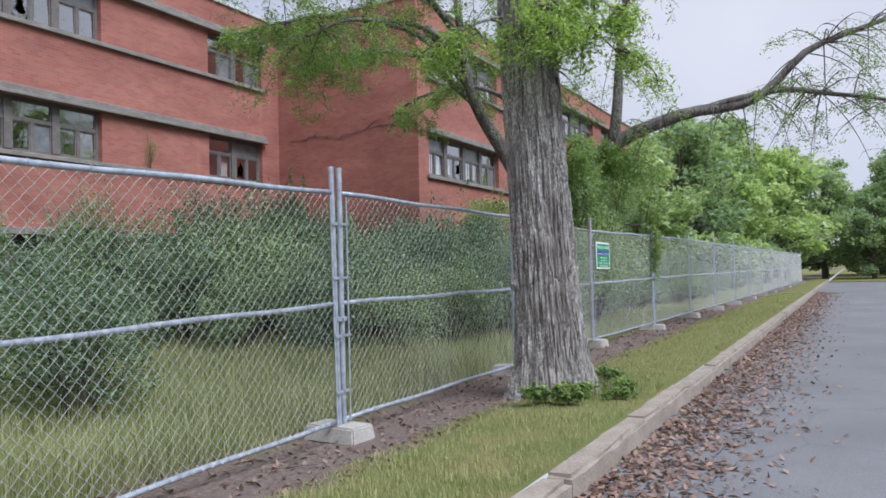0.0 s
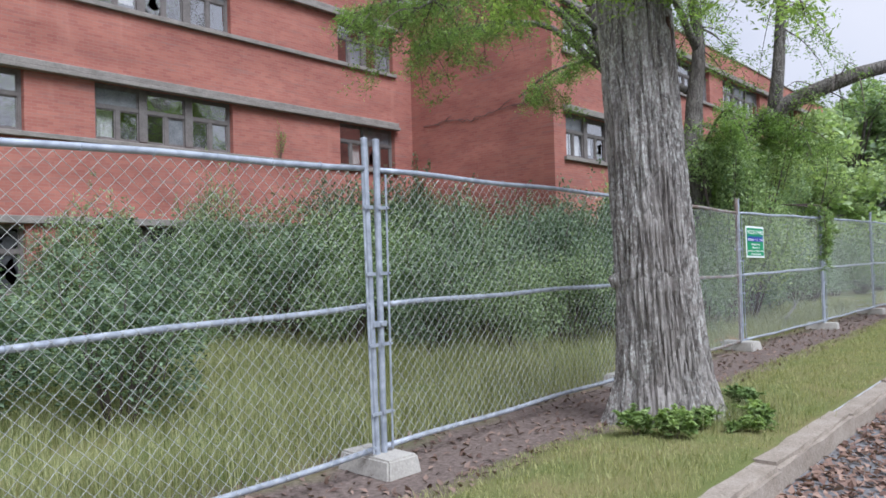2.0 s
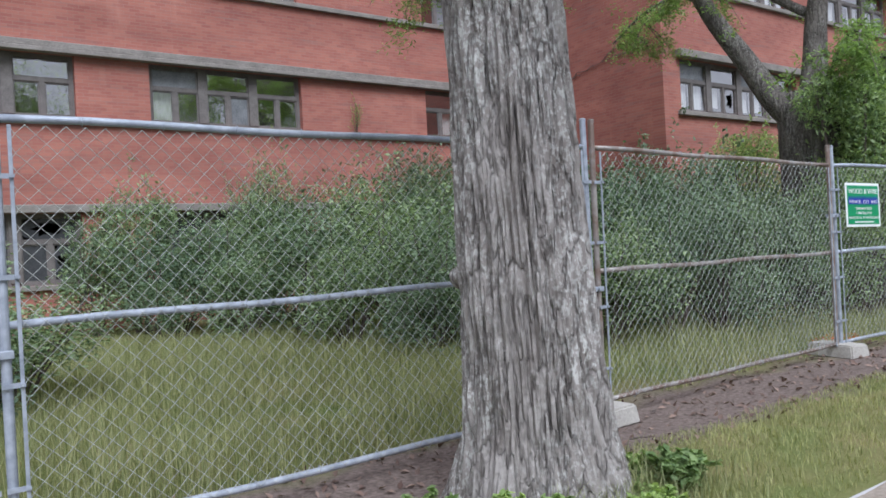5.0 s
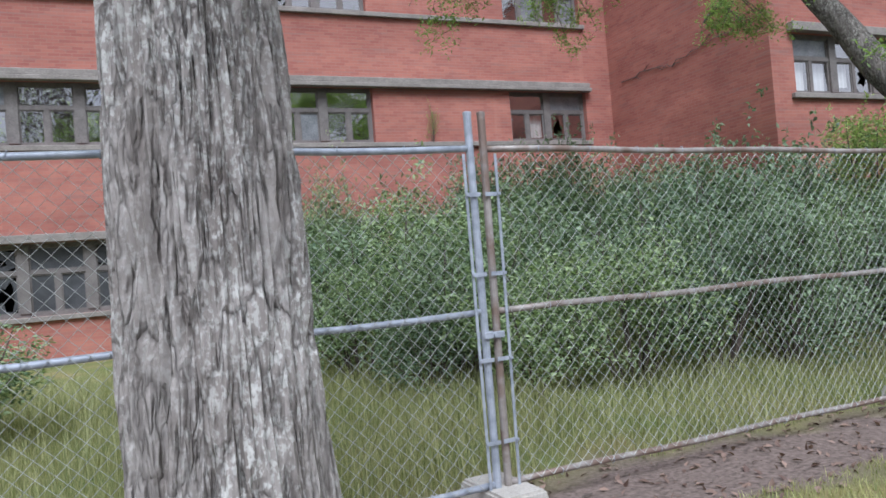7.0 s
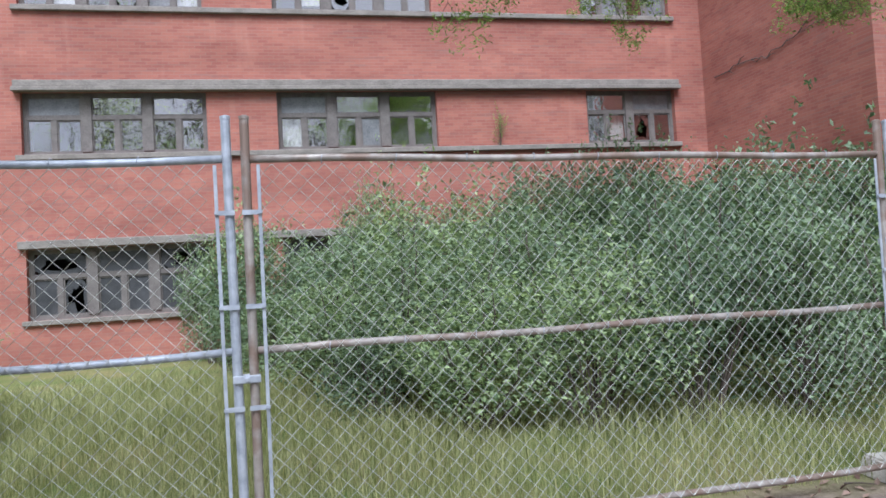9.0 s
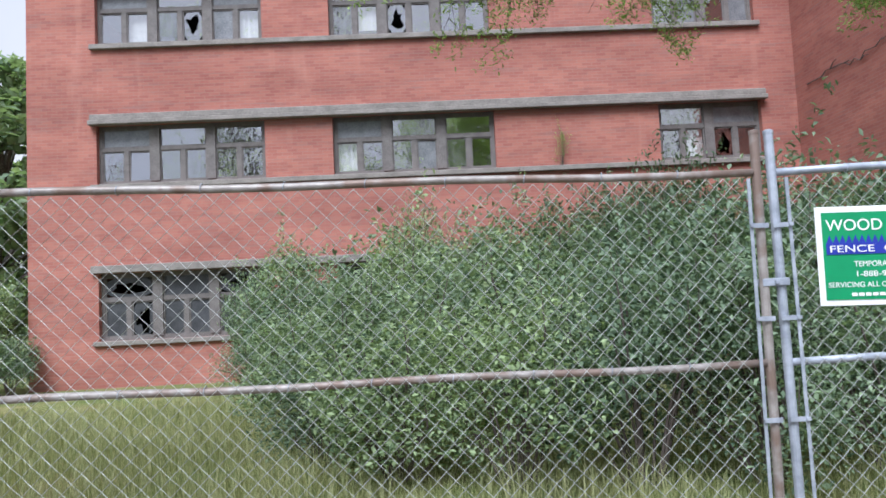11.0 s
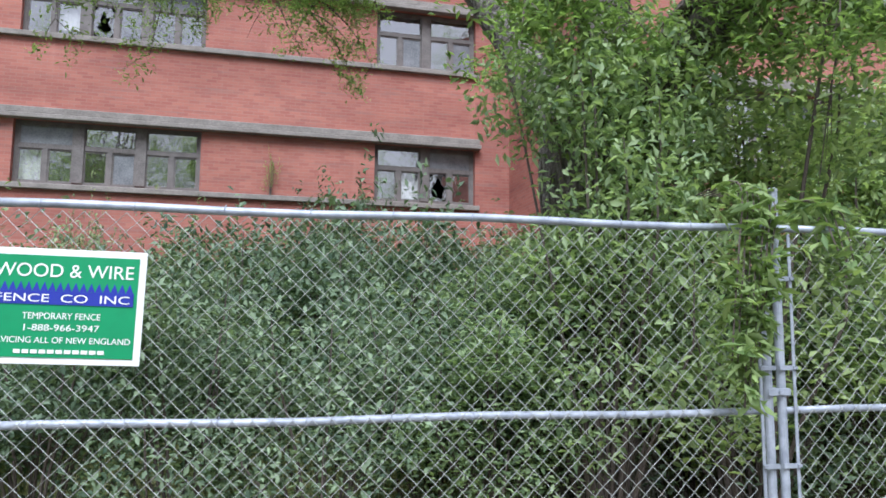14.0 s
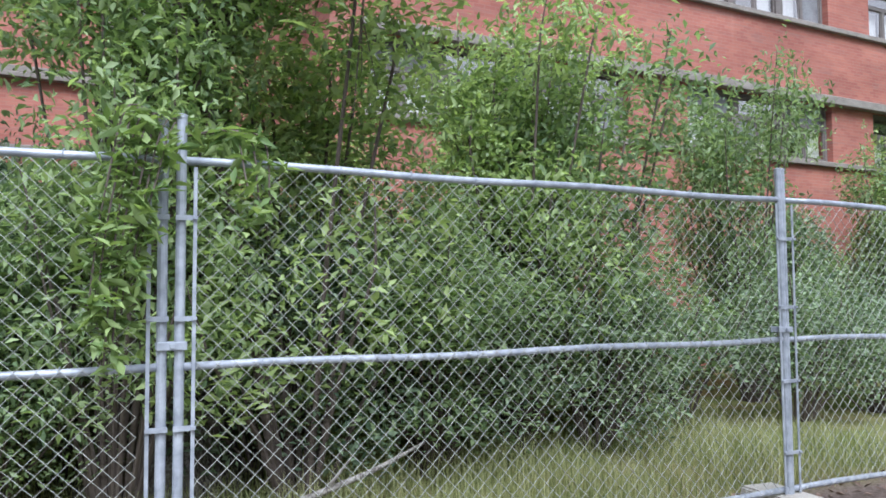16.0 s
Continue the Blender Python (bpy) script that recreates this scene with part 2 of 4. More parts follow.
M_LEAF_SHRUB = leaf_material("willowy_shrub_leaves", (0.13, 0.195, 0.105), (0.35, 0.43, 0.24), 0.42)
M_LEAF_LOCUST = leaf_material("locust_leaflets", (0.15, 0.22, 0.085), (0.34, 0.44, 0.17), 0.5)
M_LEAF_FAR = leaf_material("far_tree_leaves", (0.21, 0.28, 0.175), (0.40, 0.475, 0.30), 0.42)
M_LEAF_VINE = leaf_material("bright_vine_leaves", (0.15, 0.23, 0.085), (0.31, 0.39, 0.165), 0.35)
M_BLADE_LAWN = leaf_material("lawn_blades", (0.17, 0.20, 0.08), (0.36, 0.35, 0.17), 0.25)
M_BLADE_TALL = leaf_material("meadow_blades", (0.19, 0.225, 0.09), (0.40, 0.385, 0.205), 0.3)
M_LITTER = leaf_material("dead_leaf_litter", (0.13, 0.07, 0.056), (0.35, 0.225, 0.18), 0.1)
M_SIGN_WHITE = plain("sign_white", (0.82, 0.83, 0.82), 0.5, 0.4, 0.05)
M_SIGN_GREEN = plain("sign_green", (0.012, 0.26, 0.10), 0.5, 0.4, 0.08)
M_SIGN_BLUE = plain("sign_blue", (0.02, 0.035, 0.32), 0.5, 0.4, 0.08)
M_ORANGE = plain("orange_plastic", (0.62, 0.13, 0.04), 0.6)


# ---- building helpers ----
def empty(name, m=None):
    ob = new(name)
    if m is not None:
        ob.matrix_basis = m
    return ob


def mesh_of(name, verts, faces, mat, smooth=False):
    me = bpy.data.meshes.new(name)
    me.from_pydata(verts, [], faces)
    me.materials.append(mat)
    if smooth:
        me.shade_smooth()
    return me


def geo(name, verts, faces, mat, parent=None, label="", smooth=False):
    ob = new(name, mesh_of(name, verts, faces, mat, smooth))
    ob.parent = parent
    return tagged(ob, label)


def part(name, bm, mat, parent=None, label="", smooth=False):
    me = bpy.data.meshes.new(name)
    bm.to_mesh(me)
    bm.free()
    me.materials.append(mat)
    if smooth:
        me.shade_smooth()
    ob = new(name, me)
    ob.parent = parent
    return tagged(ob, label)


def box_bm(x0, y0, z0, x1, y1, z1, bevel=0.0, bm=None):
    bm = bm or bmesh.new()
    made = bmesh.ops.create_cube(bm, size=1)["verts"]
    for v in made:
        v.co = Vector((x0 + (v.co.x + 0.5) * (x1 - x0), y0 + (v.co.y + 0.5) * (y1 - y0), z0 + (v.co.z + 0.5) * (z1 - z0)))
    if bevel:
        es = list({e for v in made for e in v.link_edges})
        bmesh.ops.bevel(bm, geom=es, offset=bevel, segments=1, affect="EDGES")
    return bm


def tube(points, radii, sides=8, cap=True):
    """Verts and faces of a tube along points."""
    pts = [Vector(p) for p in points]
    verts, faces = [], []
    ref = Vector((0.3, 0.9, 0.2))
    for i, p in enumerate(pts):
        d = (pts[min(i + 1, len(pts) - 1)] - pts[max(i - 1, 0)]).normalized()
        a = d.cross(ref if abs(d.dot(ref)) < 0.95 * ref.length else Vector((1, 0, 0))).normalized()
        b = d.cross(a)
        r = radii[i] if isinstance(radii, (list, tuple)) else radii
        for s in range(sides):
            an = 2 * math.pi * s / sides
            verts.append(tuple(p + a * (r * math.cos(an)) + b * (r * math.sin(an))))
    for i in range(len(pts) - 1):
        for s in range(sides):
            q = (s + 1) % sides
            faces.append((i * sides + s, i * sides + q, (i + 1) * sides + q, (i + 1) * sides + s))
    if cap:
        faces.append(tuple(range(sides))[::-1])
        faces.append(tuple(range(len(verts) - sides, len(verts))))
    return verts, faces


def joined(pieces):
    verts, faces = [], []
    for v, f in pieces:
        o = len(verts)
        verts += v
        faces += [tuple(i + o for i in q) for q in f]
    return verts, faces


def leaf_arrays(centres, rng, length, width, up=0.35, droop=0.0, spread=0.35):
    """Folded four-cornered leaves at the given centres."""
    c = np.asarray(centres, float)
    n = len(c)
    d = rng.normal(size=(n, 3))
    d[:, 2] = d[:, 2] * 0.6 - droop
    d /= np.linalg.norm(d, axis=1)[:, None]
    nor = rng.normal(size=(n, 3))
    nor[:, 2] += up * 4
    side = np.cross(d, nor)
    side /= np.linalg.norm(side, axis=1)[:, None] + 1e-9
    lift = np.cross(side, d)
    s = 1 + rng.uniform(-spread, spread, n)
    le, wi = (length * s)[:, None], (width * s)[:, None]
    a = c - d * le * 0.5
    b = c + side * wi * 0.5 + lift * wi * 0.2
    t = c + d * le * 0.5 - lift * le * 0.08
    e = c - side * wi * 0.5 + lift * wi * 0.2
    verts = np.stack([a, b, t, e], 1).reshape(-1, 3)
    i = np.arange(n)[:, None] * 4
    tris = np.concatenate([i + [[0, 1, 2]], i + [[0, 2, 3]]], 1).reshape(-1, 3)
    return verts, tris


def tri_mesh(name, verts, tris, mat):
    me = bpy.data.meshes.new(name)
    me.vertices.add(len(verts))
    me.vertices.foreach_set("co", np.ascontiguousarray(verts, dtype=np.float32).ravel())
    me.loops.add(len(tris) * 3)
    me.loops.foreach_set("vertex_index", np.ascontiguousarray(tris, dtype=np.int32).ravel())
    me.polygons.add(len(tris))
    me.polygons.foreach_set("loop_start", np.arange(0, len(tris) * 3, 3, dtype=np.int32))
    me.update(calc_edges=True)
    me.materials.append(mat)
    return me


def pierced_wall(name, mat, along, at, back, a0, a1, z0, z1, holes, label):
    """A wall in the plane at, as thick as back - at, with rectangular openings (a0, a1, z0, z1) cut through it."""
    aa = sorted({a0, a1, *[h[0] for h in holes], *[h[1] for h in holes]})
    zz = sorted({z0, z1, *[h[2] for h in holes], *[h[3] for h in holes]})
    solid = {}
    for i in range(len(aa) - 1):
        for j in range(len(zz) - 1):
            ca, cz = (aa[i] + aa[i + 1]) / 2, (zz[j] + zz[j + 1]) / 2
            solid[i, j] = not any(h[0] < ca < h[1] and h[2] < cz < h[3] for h in holes)
    verts, faces = [], []

    def quad(*ps):
        o = len(verts)
        for a, d, z in ps:
            verts.append((a, d, z) if along == "X" else (d, a, z))
        faces.append((o, o + 1, o + 2, o + 3))

    for (i, j), s in solid.items():
        if not s:
            continue
        l, r, b, t = aa[i], aa[i + 1], zz[j], zz[j + 1]
        quad((l, at, b), (r, at, b), (r, at, t), (l, at, t))
        quad((r, back, b), (l, back, b), (l, back, t), (r, back, t))
        if not solid.get((i - 1, j)):
            quad((l, back, b), (l, at, b), (l, at, t), (l, back, t))
        if not solid.get((i + 1, j)):
            quad((r, at, b), (r, back, b), (r, back, t), (r, at, t))
        if not solid.get((i, j - 1)):
            quad((l, at, b), (l, back, b), (r, back, b), (r, at, b))
        if not solid.get((i, j + 1)):
            quad((l, at, t), (r, at, t), (r, back, t), (l, back, t))
    ob = geo(name, verts, faces, mat)
    return tagged(ob, label, "wall", kind="structure")


# ---- ground, road and kerb ----
def ground_height(x, y):
    h = 0.05 * noise.noise(Vector((x * 0.35, y * 0.35, 0))) + 0.02 * noise.noise(Vector((x * 1.7, y * 1.7, 3)))
    if y < 1.35:
        h *= max(0.0, (y - 1.2) / 0.15)
    u = min(max((y - 1.9) / 1.0, 0.0), 1.0)
    return h - 0.09 * u * u * (3 - 2 * u)


def build_ground():
    xs = [-900, -300, -90, -30, *np.arange(-12, 62, 0.4), 75, 120, 300, 900]
    ys = [1.19, 1.25, *np.arange(1.4, 17, 0.3), 20, 30, 60, 150, 400, 900]
    verts = [(float(x), float(y), ground_height(x, y) if -12 <= x <= 62 and y < 17 else -0.09) for y in ys for x in xs]
    w = len(xs)
    faces = [(j * w + i, j * w + i + 1, (j + 1) * w + i + 1, (j + 1) * w + i) for j in range(len(ys) - 1) for i in range(w - 1)]
    tagged(geo("ground", verts, faces, M_GROUND, smooth=True), "patchy lawn, bare earth and meadow ground", "ground", kind="structure")
    tagged(geo("road", [(-900, -900, -0.165), (900, -900, -0.165), (900, 1.06, -0.15), (-900, 1.06, -0.15)], [(0, 1, 2, 3)], M_ASPHALT),
           "worn grey asphalt road with fine cracks", "road", kind="structure")
    tagged(part("ground_far", box_bm(60, -900, -0.3, 900, 1.0, -0.10), M_GROUND), "grass verge where the road ends", "ground", kind="structure")
    kerb = tagged(empty("kerb"), "worn brown-grey concrete kerb beside the road", "kerb", kind="structure")
    rng = random.Random(5)
    shapes = []
    for v in range(4):
        bm = box_bm(0, 0, -0.22, 1.80, 0.16, 0.0)
        bmesh.ops.subdivide_edges(bm, edges=[e for e in bm.edges if abs(e.verts[0].co.x - e.verts[1].co.x) > 1], cuts=7)
        edge = [e for e in bm.edges if all(q.co.z > -0.01 for q in e.verts) and (all(q.co.y < 0.01 for q in e.verts) or all(q.co.x < 0.01 for q in e.verts) or all(q.co.x > 1.79 for q in e.verts))]
        bmesh.ops.bevel(bm, geom=edge, offset=0.028, segments=2, affect="EDGES")
        for q in bm.verts:
            q.co += Vector((0, rng.uniform(-0.008, 0.008), rng.uniform(-0.008, 0.006)))
        me = bpy.data.meshes.new("kerb_stone")
        bm.to_mesh(me)
        bm.free()
        me.materials.append(M_KERB)
        shapes.append(me)
    for i in range(40):
        x = 4.13 - 1.83 * 8 + 1.83 * i
        st = new("kerb_stone", shapes[i % 4])
        st.parent = kerb
        st.matrix_basis = pose(x, 1.04 + rng.uniform(-0.012, 0.012), rng.uniform(-0.008, 0.008), 0, rng.uniform(-0.4, 0.4), rng.uniform(-0.4, 0.4))


build_ground()

# ---- the brick building ----
WALL_Y, WING_X, WING_Y, ROOF_Z = 15.82, 18.92, 10.58, 9.36
FLOORS = ((0.88, 2.28), (4.14, 5.41), (7.14, 8.45))
MAIN_BAYS = ((3.90, 7.42, 3), (8.85, 12.31, 3), (15.87, 18.12, 2))
WING_BAYS = ((19.55, 24.65, 4), (26.1, 30.3, 3), (31.7, 36.2, 3), (37.6, 41.8, 3), (43.2, 47.0, 3))


def build_walls():
    holes = [(a, b, z0, z1) for a, b, _ in MAIN_BAYS for z0, z1 in FLOORS]
    pierced_wall("wall_main", M_BRICK_X, "X", WALL_Y, WALL_Y + 0.35, 2.46, WING_X, -0.3, ROOF_Z, holes, "red brick facade with three rows of windows")
    holes = [(a, b, z0, z1) for a, b, _ in WING_BAYS for z0, z1 in FLOORS[1:]]
    pierced_wall("wall_wing", M_BRICK_X, "X", WING_Y, WING_Y + 0.35, WING_X, 49.0, -0.3, ROOF_Z, holes, "red brick wing facade behind trees")
    pierced_wall("wall_wing_side", M_BRICK_Y, "Y", WING_X, WING_X + 0.35, WING_Y + 0.35, WALL_Y + 8, -0.3, ROOF_Z, [], "blank red brick side wall with stains")
    pierced_wall("wall_west", M_BRICK_Y, "Y", 2.46, 2.81, WALL_Y + 0.35, WALL_Y + 12, -0.3, ROOF_Z, [], "red brick end wall")
    pierced_wall("wall_east", M_BRICK_Y, "Y", 48.65, 49.0, WING_Y + 0.35, WALL_Y + 12, -0.3, ROOF_Z, [], "red brick end wall of the wing")
    pierced_wall("wall_rear", M_BRICK_X, "X", WALL_Y + 12, WALL_Y + 12.3, 2.46, 49.0, -0.3, ROOF_Z, [], "red brick rear wall")
    tagged(part("wall_room", box_bm(2.85, WALL_Y + 4.5, -0.3, WING_X - 0.02, WALL_Y + 4.6, ROOF_Z - 0.05), M_ROOM), "plaster wall inside the rooms, painted dark for their shade", "wall", kind="structure")
    tagged(part("wall_room_wing", box_bm(WING_X + 0.4, WING_Y + 4.5, -0.3, 48.6, WING_Y + 4.6, ROOF_Z - 0.05), M_ROOM), "plaster wall inside the wing, painted dark for its shade", "wall", kind="structure")
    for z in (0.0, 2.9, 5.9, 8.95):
        tagged(part("floor_slab", box_bm(2.83, WALL_Y + 0.37, z, WING_X - 0.02, WALL_Y + 4.48, z + 0.2), M_ROOM), "concrete storey floor, painted dark for indoor shade", "floor", kind="structure")
        tagged(part("floor_slab_wing", box_bm(WING_X + 0.37, WING_Y + 0.37, z, 48.6, WING_Y + 4.48, z + 0.2), M_ROOM), "concrete storey floor, painted dark for indoor shade", "floor", kind="structure")
    tagged(part("roof", box_bm(2.5, WALL_Y + 0.05, ROOF_Z, 48.9, WALL_Y + 12.2, ROOF_Z + 0.05), M_ROOF), "flat dark felt roof", "roof", kind="structure")
    tagged(part("roof_wing", box_bm(WING_X + 0.05, WING_Y + 0.05, ROOF_Z, 48.9, WALL_Y + 0.02, ROOF_Z + 0.05), M_ROOF), "flat dark felt roof of the wing", "roof", kind="structure")
    for n, b in (("coping", (2.40, WALL_Y - 0.07, WING_X - 0.08, WALL_Y + 0.36)), ("coping_wing", (WING_X - 0.06, WING_Y - 0.07, 49.06, WING_Y + 0.36)), ("coping_side", (WING_X - 0.06, WING_Y + 0.37, WING_X + 0.36, WALL_Y + 8))):
        tagged(part(n, box_bm(b[0], b[1], ROOF_Z + 0.006, b[2], b[3], ROOF_Z + 0.12, 0.015), M_COPING), "pale sheet metal coping on the parapet", "coping", kind="structure")

    def band(name, x0, x1, y, out, z0, z1, label):
        tagged(part(name, box_bm(x0, y - out, z0, x1, y - 0.003, z1, 0.012), M_STONE), label, "ledge", kind="structure")

    for z0, z1 in FLOORS[1:]:
        band("lintel_ledge", 3.78, 18.22, WALL_Y, 0.18, z1 - 0.02, z1 + 0.075, "weathered stone ledge above windows")
        band("lintel_band", 3.80, 18.20, WALL_Y, 0.13, z1 + 0.08, z1 + 0.21, "weathered stone band above windows")
        band("sill_ledge", 3.80, 18.20, WALL_Y, 0.10, z0 - 0.11, z0, "weathered stone sill course")
        band("lintel_ledge", 19.4, 47.2, WING_Y, 0.18, z1 - 0.02, z1 + 0.16, "weathered stone ledge above windows")
        band("sill_ledge", 19.4, 47.2, WING_Y, 0.10, z0 - 0.11, z0, "weathered stone sill course")
    band("lintel_ledge", 3.78, 18.2, WALL_Y, 0.12, 2.28, 2.44, "weathered stone ledge above basement windows")
    band("sill_ledge", 3.80, 18.2, WALL_Y, 0.08, 0.78, 0.88, "weathered stone basement sill")


def build_windows():
    rng = random.Random(11)
    count = [0]

    def window(x0, x1, bays, z0, z1, y, shades, broken, clear=M_GLASS, opaque=M_DUSTY):
        count[0] += 1
        w = tagged(empty("window_%d" % count[0], pose(x0, y + 0.14, z0)), "taupe multi-pane window with reflective old glass", "window", kind="structure")
        W, H = x1 - x0, z1 - z0
        bm = box_bm(0, 0, 0, W, 0.09, 0.07)
        box_bm(0, 0, H - 0.07, W, 0.09, H, bm=bm)
        box_bm(0, 0.001, 0.07, 0.07, 0.09, H - 0.07, bm=bm)
        box_bm(W - 0.07, 0.001, 0.07, W, 0.09, H - 0.07, bm=bm)
        part("window_frame", bm, M_FRAME, w)
        bw = W / bays
        tz = H * 0.60
        for b in range(bays):
            l, r = b * bw + (0.07 if b == 0 else 0.10), (b + 1) * bw - (0.07 if b == bays - 1 else 0.10)
            if b:
                part("mullion", box_bm(b * bw - 0.10, -0.03, 0.07, b * bw + 0.10, 0.085, H - 0.07), M_FRAME, w)
            part("transom_bar", box_bm(l, 0.0, tz - 0.035, r, 0.08, tz + 0.035), M_FRAME, w)
            mid = (l + r) / 2
            part("glazing_bar", box_bm(mid - 0.045, 0.0, 0.07, mid + 0.045, 0.08, tz - 0.035), M_FRAME, w)
            for a, c, lo, hi in ((l, mid - 0.045, 0.07, tz - 0.035), (mid + 0.045, r, 0.07, tz - 0.035), (l, r, tz + 0.035, H - 0.07)):
                bm = box_bm(a, 0.02, lo, c, 0.055, lo + 0.03)
                box_bm(a, 0.02, hi - 0.03, c, 0.055, hi, bm=bm)
                box_bm(a, 0.021, lo + 0.03, a + 0.03, 0.054, hi - 0.03, bm=bm)
                box_bm(c - 0.03, 0.021, lo + 0.03, c, 0.054, hi - 0.03, bm=bm)
                part("sash", bm, M_FRAME, w)
                tilt = math.tan(radians(rng.uniform(-2.5, 2.5)))
                dx = math.tan(radians(rng.uniform(-1.5, 1.5))) * (c - a)
                dz = tilt * (hi - lo) * 0.5
                luck = rng.random()
                if luck < (broken if lo < 0.1 else broken * 0.4):
                    # jagged remains of a broken pane along its edges
                    cx, cz, ring, hole = (a + c) / 2, (lo + hi) / 2, [], []
                    for s in range(12):
                        an = 2 * math.pi * s / 12
                        ux, uz = math.cos(an), math.sin(an)
                        k = 1 / max(abs(ux), abs(uz))
                        h = rng.uniform(0.3, 0.9)
                        ring.append((cx + ux * k * ((c - a) / 2 - 0.02), 0.036, cz + uz * k * ((hi - lo) / 2 - 0.02)))
                        hole.append((cx + ux * k * h * ((c - a) / 2 - 0.02), 0.036, cz + uz * k * h * ((hi - lo) / 2 - 0.02)))
                    fs = [(s, (s + 1) % 12, 12 + (s + 1) % 12, 12 + s) for s in range(12)]
                    geo("pane", ring + hole, fs, clear, w, "broken glass pane").visible_shadow = False
                    continue
                glass = opaque if luck > 0.86 or (lo > 0.5 and luck > 0.6) else clear
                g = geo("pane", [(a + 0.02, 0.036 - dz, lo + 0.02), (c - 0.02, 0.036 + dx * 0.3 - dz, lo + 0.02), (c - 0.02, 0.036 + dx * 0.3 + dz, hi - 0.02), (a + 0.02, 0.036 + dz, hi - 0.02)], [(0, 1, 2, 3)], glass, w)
                g.visible_shadow = False
                # On the main wall, curtains also stand in for panes white with reflected sky.
                if lo < 0.1 and rng.random() < shades:
                    d = rng.uniform(0.0, 0.25) * (hi - lo)
                    vs, fs = [], []
                    for s in range(9):
                        xx = a + (c - a) * s / 8
                        yy = 0.16 + 0.015 * (s % 2)
                        vs += [(xx, yy, lo + d), (xx, yy, hi)]
                    fs = [(2 * s, 2 * s + 2, 2 * s + 3, 2 * s + 1) for s in range(8)]
                    ob = geo("curtain", vs, fs, M_SHADE, w, "faded white curtain, some standing in for reflected sky")
                    so = ob.modifiers.new("thick", "SOLIDIFY")
                    so.thickness = 0.006
        return w

    for a, b, n in MAIN_BAYS:
        for i, (z0, z1) in enumerate(FLOORS):
            window(a, b, n, z0, z1, WALL_Y, 0.0 if i == 0 else 0.16, 0.3 if i == 0 else 0.07, *((M_DARK_PANE, M_DARK_PANE) if i == 0 else ()))
    for a, b, n in WING_BAYS:
        for z0, z1 in FLOORS[1:]:
            window(a, b, n, z0, z1, WING_Y, 0.85, 0.06)


build_walls()
build_windows()

# ---- temporary chain-link fence ----
NODES = [(-6.24, 3.05, 1.86), (-2.56, 3.08, 1.86), (1.12, 3.12, 1.775), (4.80, 3.17, 1.86), (8.48, 3.22, 1.868), (12.19, 3.40, 1.84), (15.87, 3.23, 1.865), (19.50, 3.16, 1.88)]
NODES += [(19.50 + 3.68 * i, 3.16 - 0.06 * i, 1.87) for i in range(1, 11)]
RAIL_TOP, RAIL_MID, RAIL_LOW = 1.80, 0.915, -0.01


def fence_panel(steel, label):
    """One panel, 3.62 m between post centres, its base at z = 0."""
    p = tagged(empty("chain_link_fence"), label, "fence", "temporary fence")
    W = 3.615
    for x in (0.0, W):
        v, f = tube([(x, 0, -0.11), (x, 0, 1.99)], 0.022, 12)
        post = geo("post", v, f, steel, p, smooth=False)
        v, f = tube([(x, 0, 1.985), (x, 0, 2.0), (x, 0, 2.005)], [0.024, 0.024, 0.012], 12)
        geo("cap", v, f, steel, post)
    for n, z in (("top_rail", RAIL_TOP), ("mid_rail", RAIL_MID), ("bottom_rail", RAIL_LOW)):
        pts = [(0.02 + (W - 0.04) * i / 10, 0, z + 0.006 * math.sin(i * 1.3)) for i in range(11)]
        v, f = tube(pts, 0.0185, 10)
        geo(n, v, f, steel, p, smooth=True)
    for x, s in ((0.055, -1), (W - 0.055, 1)):
        part("tension_bar", box_bm(x - 0.008, -0.03, -0.03, x + 0.008, -0.024, 1.77, 0.001), M_GALV, p, "flat steel tension bar")
        for z in (0.22, 0.66, 1.12, 1.55):
            bm = box_bm(min(x, x + s * 0.08), -0.034, z - 0.011, max(x, x + s * 0.08), -0.028, z + 0.011)
            box_bm(x - 0.010, -0.044, z - 0.007, x + 0.010, -0.034, z + 0.007, bm=bm)
            part("tension_band", bm, M_GALV, p, "steel band with bolt")
    for i in range(9):
        x = 0.35 + i * 0.36
        for z in (RAIL_TOP, RAIL_MID, RAIL_LOW):
            ring = [(x + 0.004 * math.sin(k), 0.022 * math.cos(2 * math.pi * k / 8), z + 0.022 * math.sin(2 * math.pi * k / 8)) for k in range(9)]
            v, f = tube(ring, 0.0022, 4)
            geo("wire_tie", v, f, M_GALV, p)
    pitch, r = 0.081, 0.0019
    rows = int((RAIL_TOP - RAIL_LOW) / (pitch / 2))
    pieces = []
    nw = int((W - 0.11) / (pitch / 2))
    rng = random.Random(2)
    for i in range(0, nw, 1):
        x0 = 0.055 + i * pitch / 2
        sgn = 1 if i % 2 == 0 else -1
        pts = []
        for j in range(rows + 1):
            off = (pitch / 4) if j % 2 else -pitch / 4
            xx = min(max(x0 + sgn * off * 1.02, 0.05), W - 0.05)
            pts.append((xx, -0.026 + (0.003 if j % 2 else -0.003), RAIL_LOW + j * pitch / 2))
        pieces.append(tube(pts, r, 4, cap=False))
    v, f = joined(pieces)
    tagged(geo("chain_link_mesh", v, f, M_WIRE, p), "woven diamond wire mesh", kind="stuff")
    return p


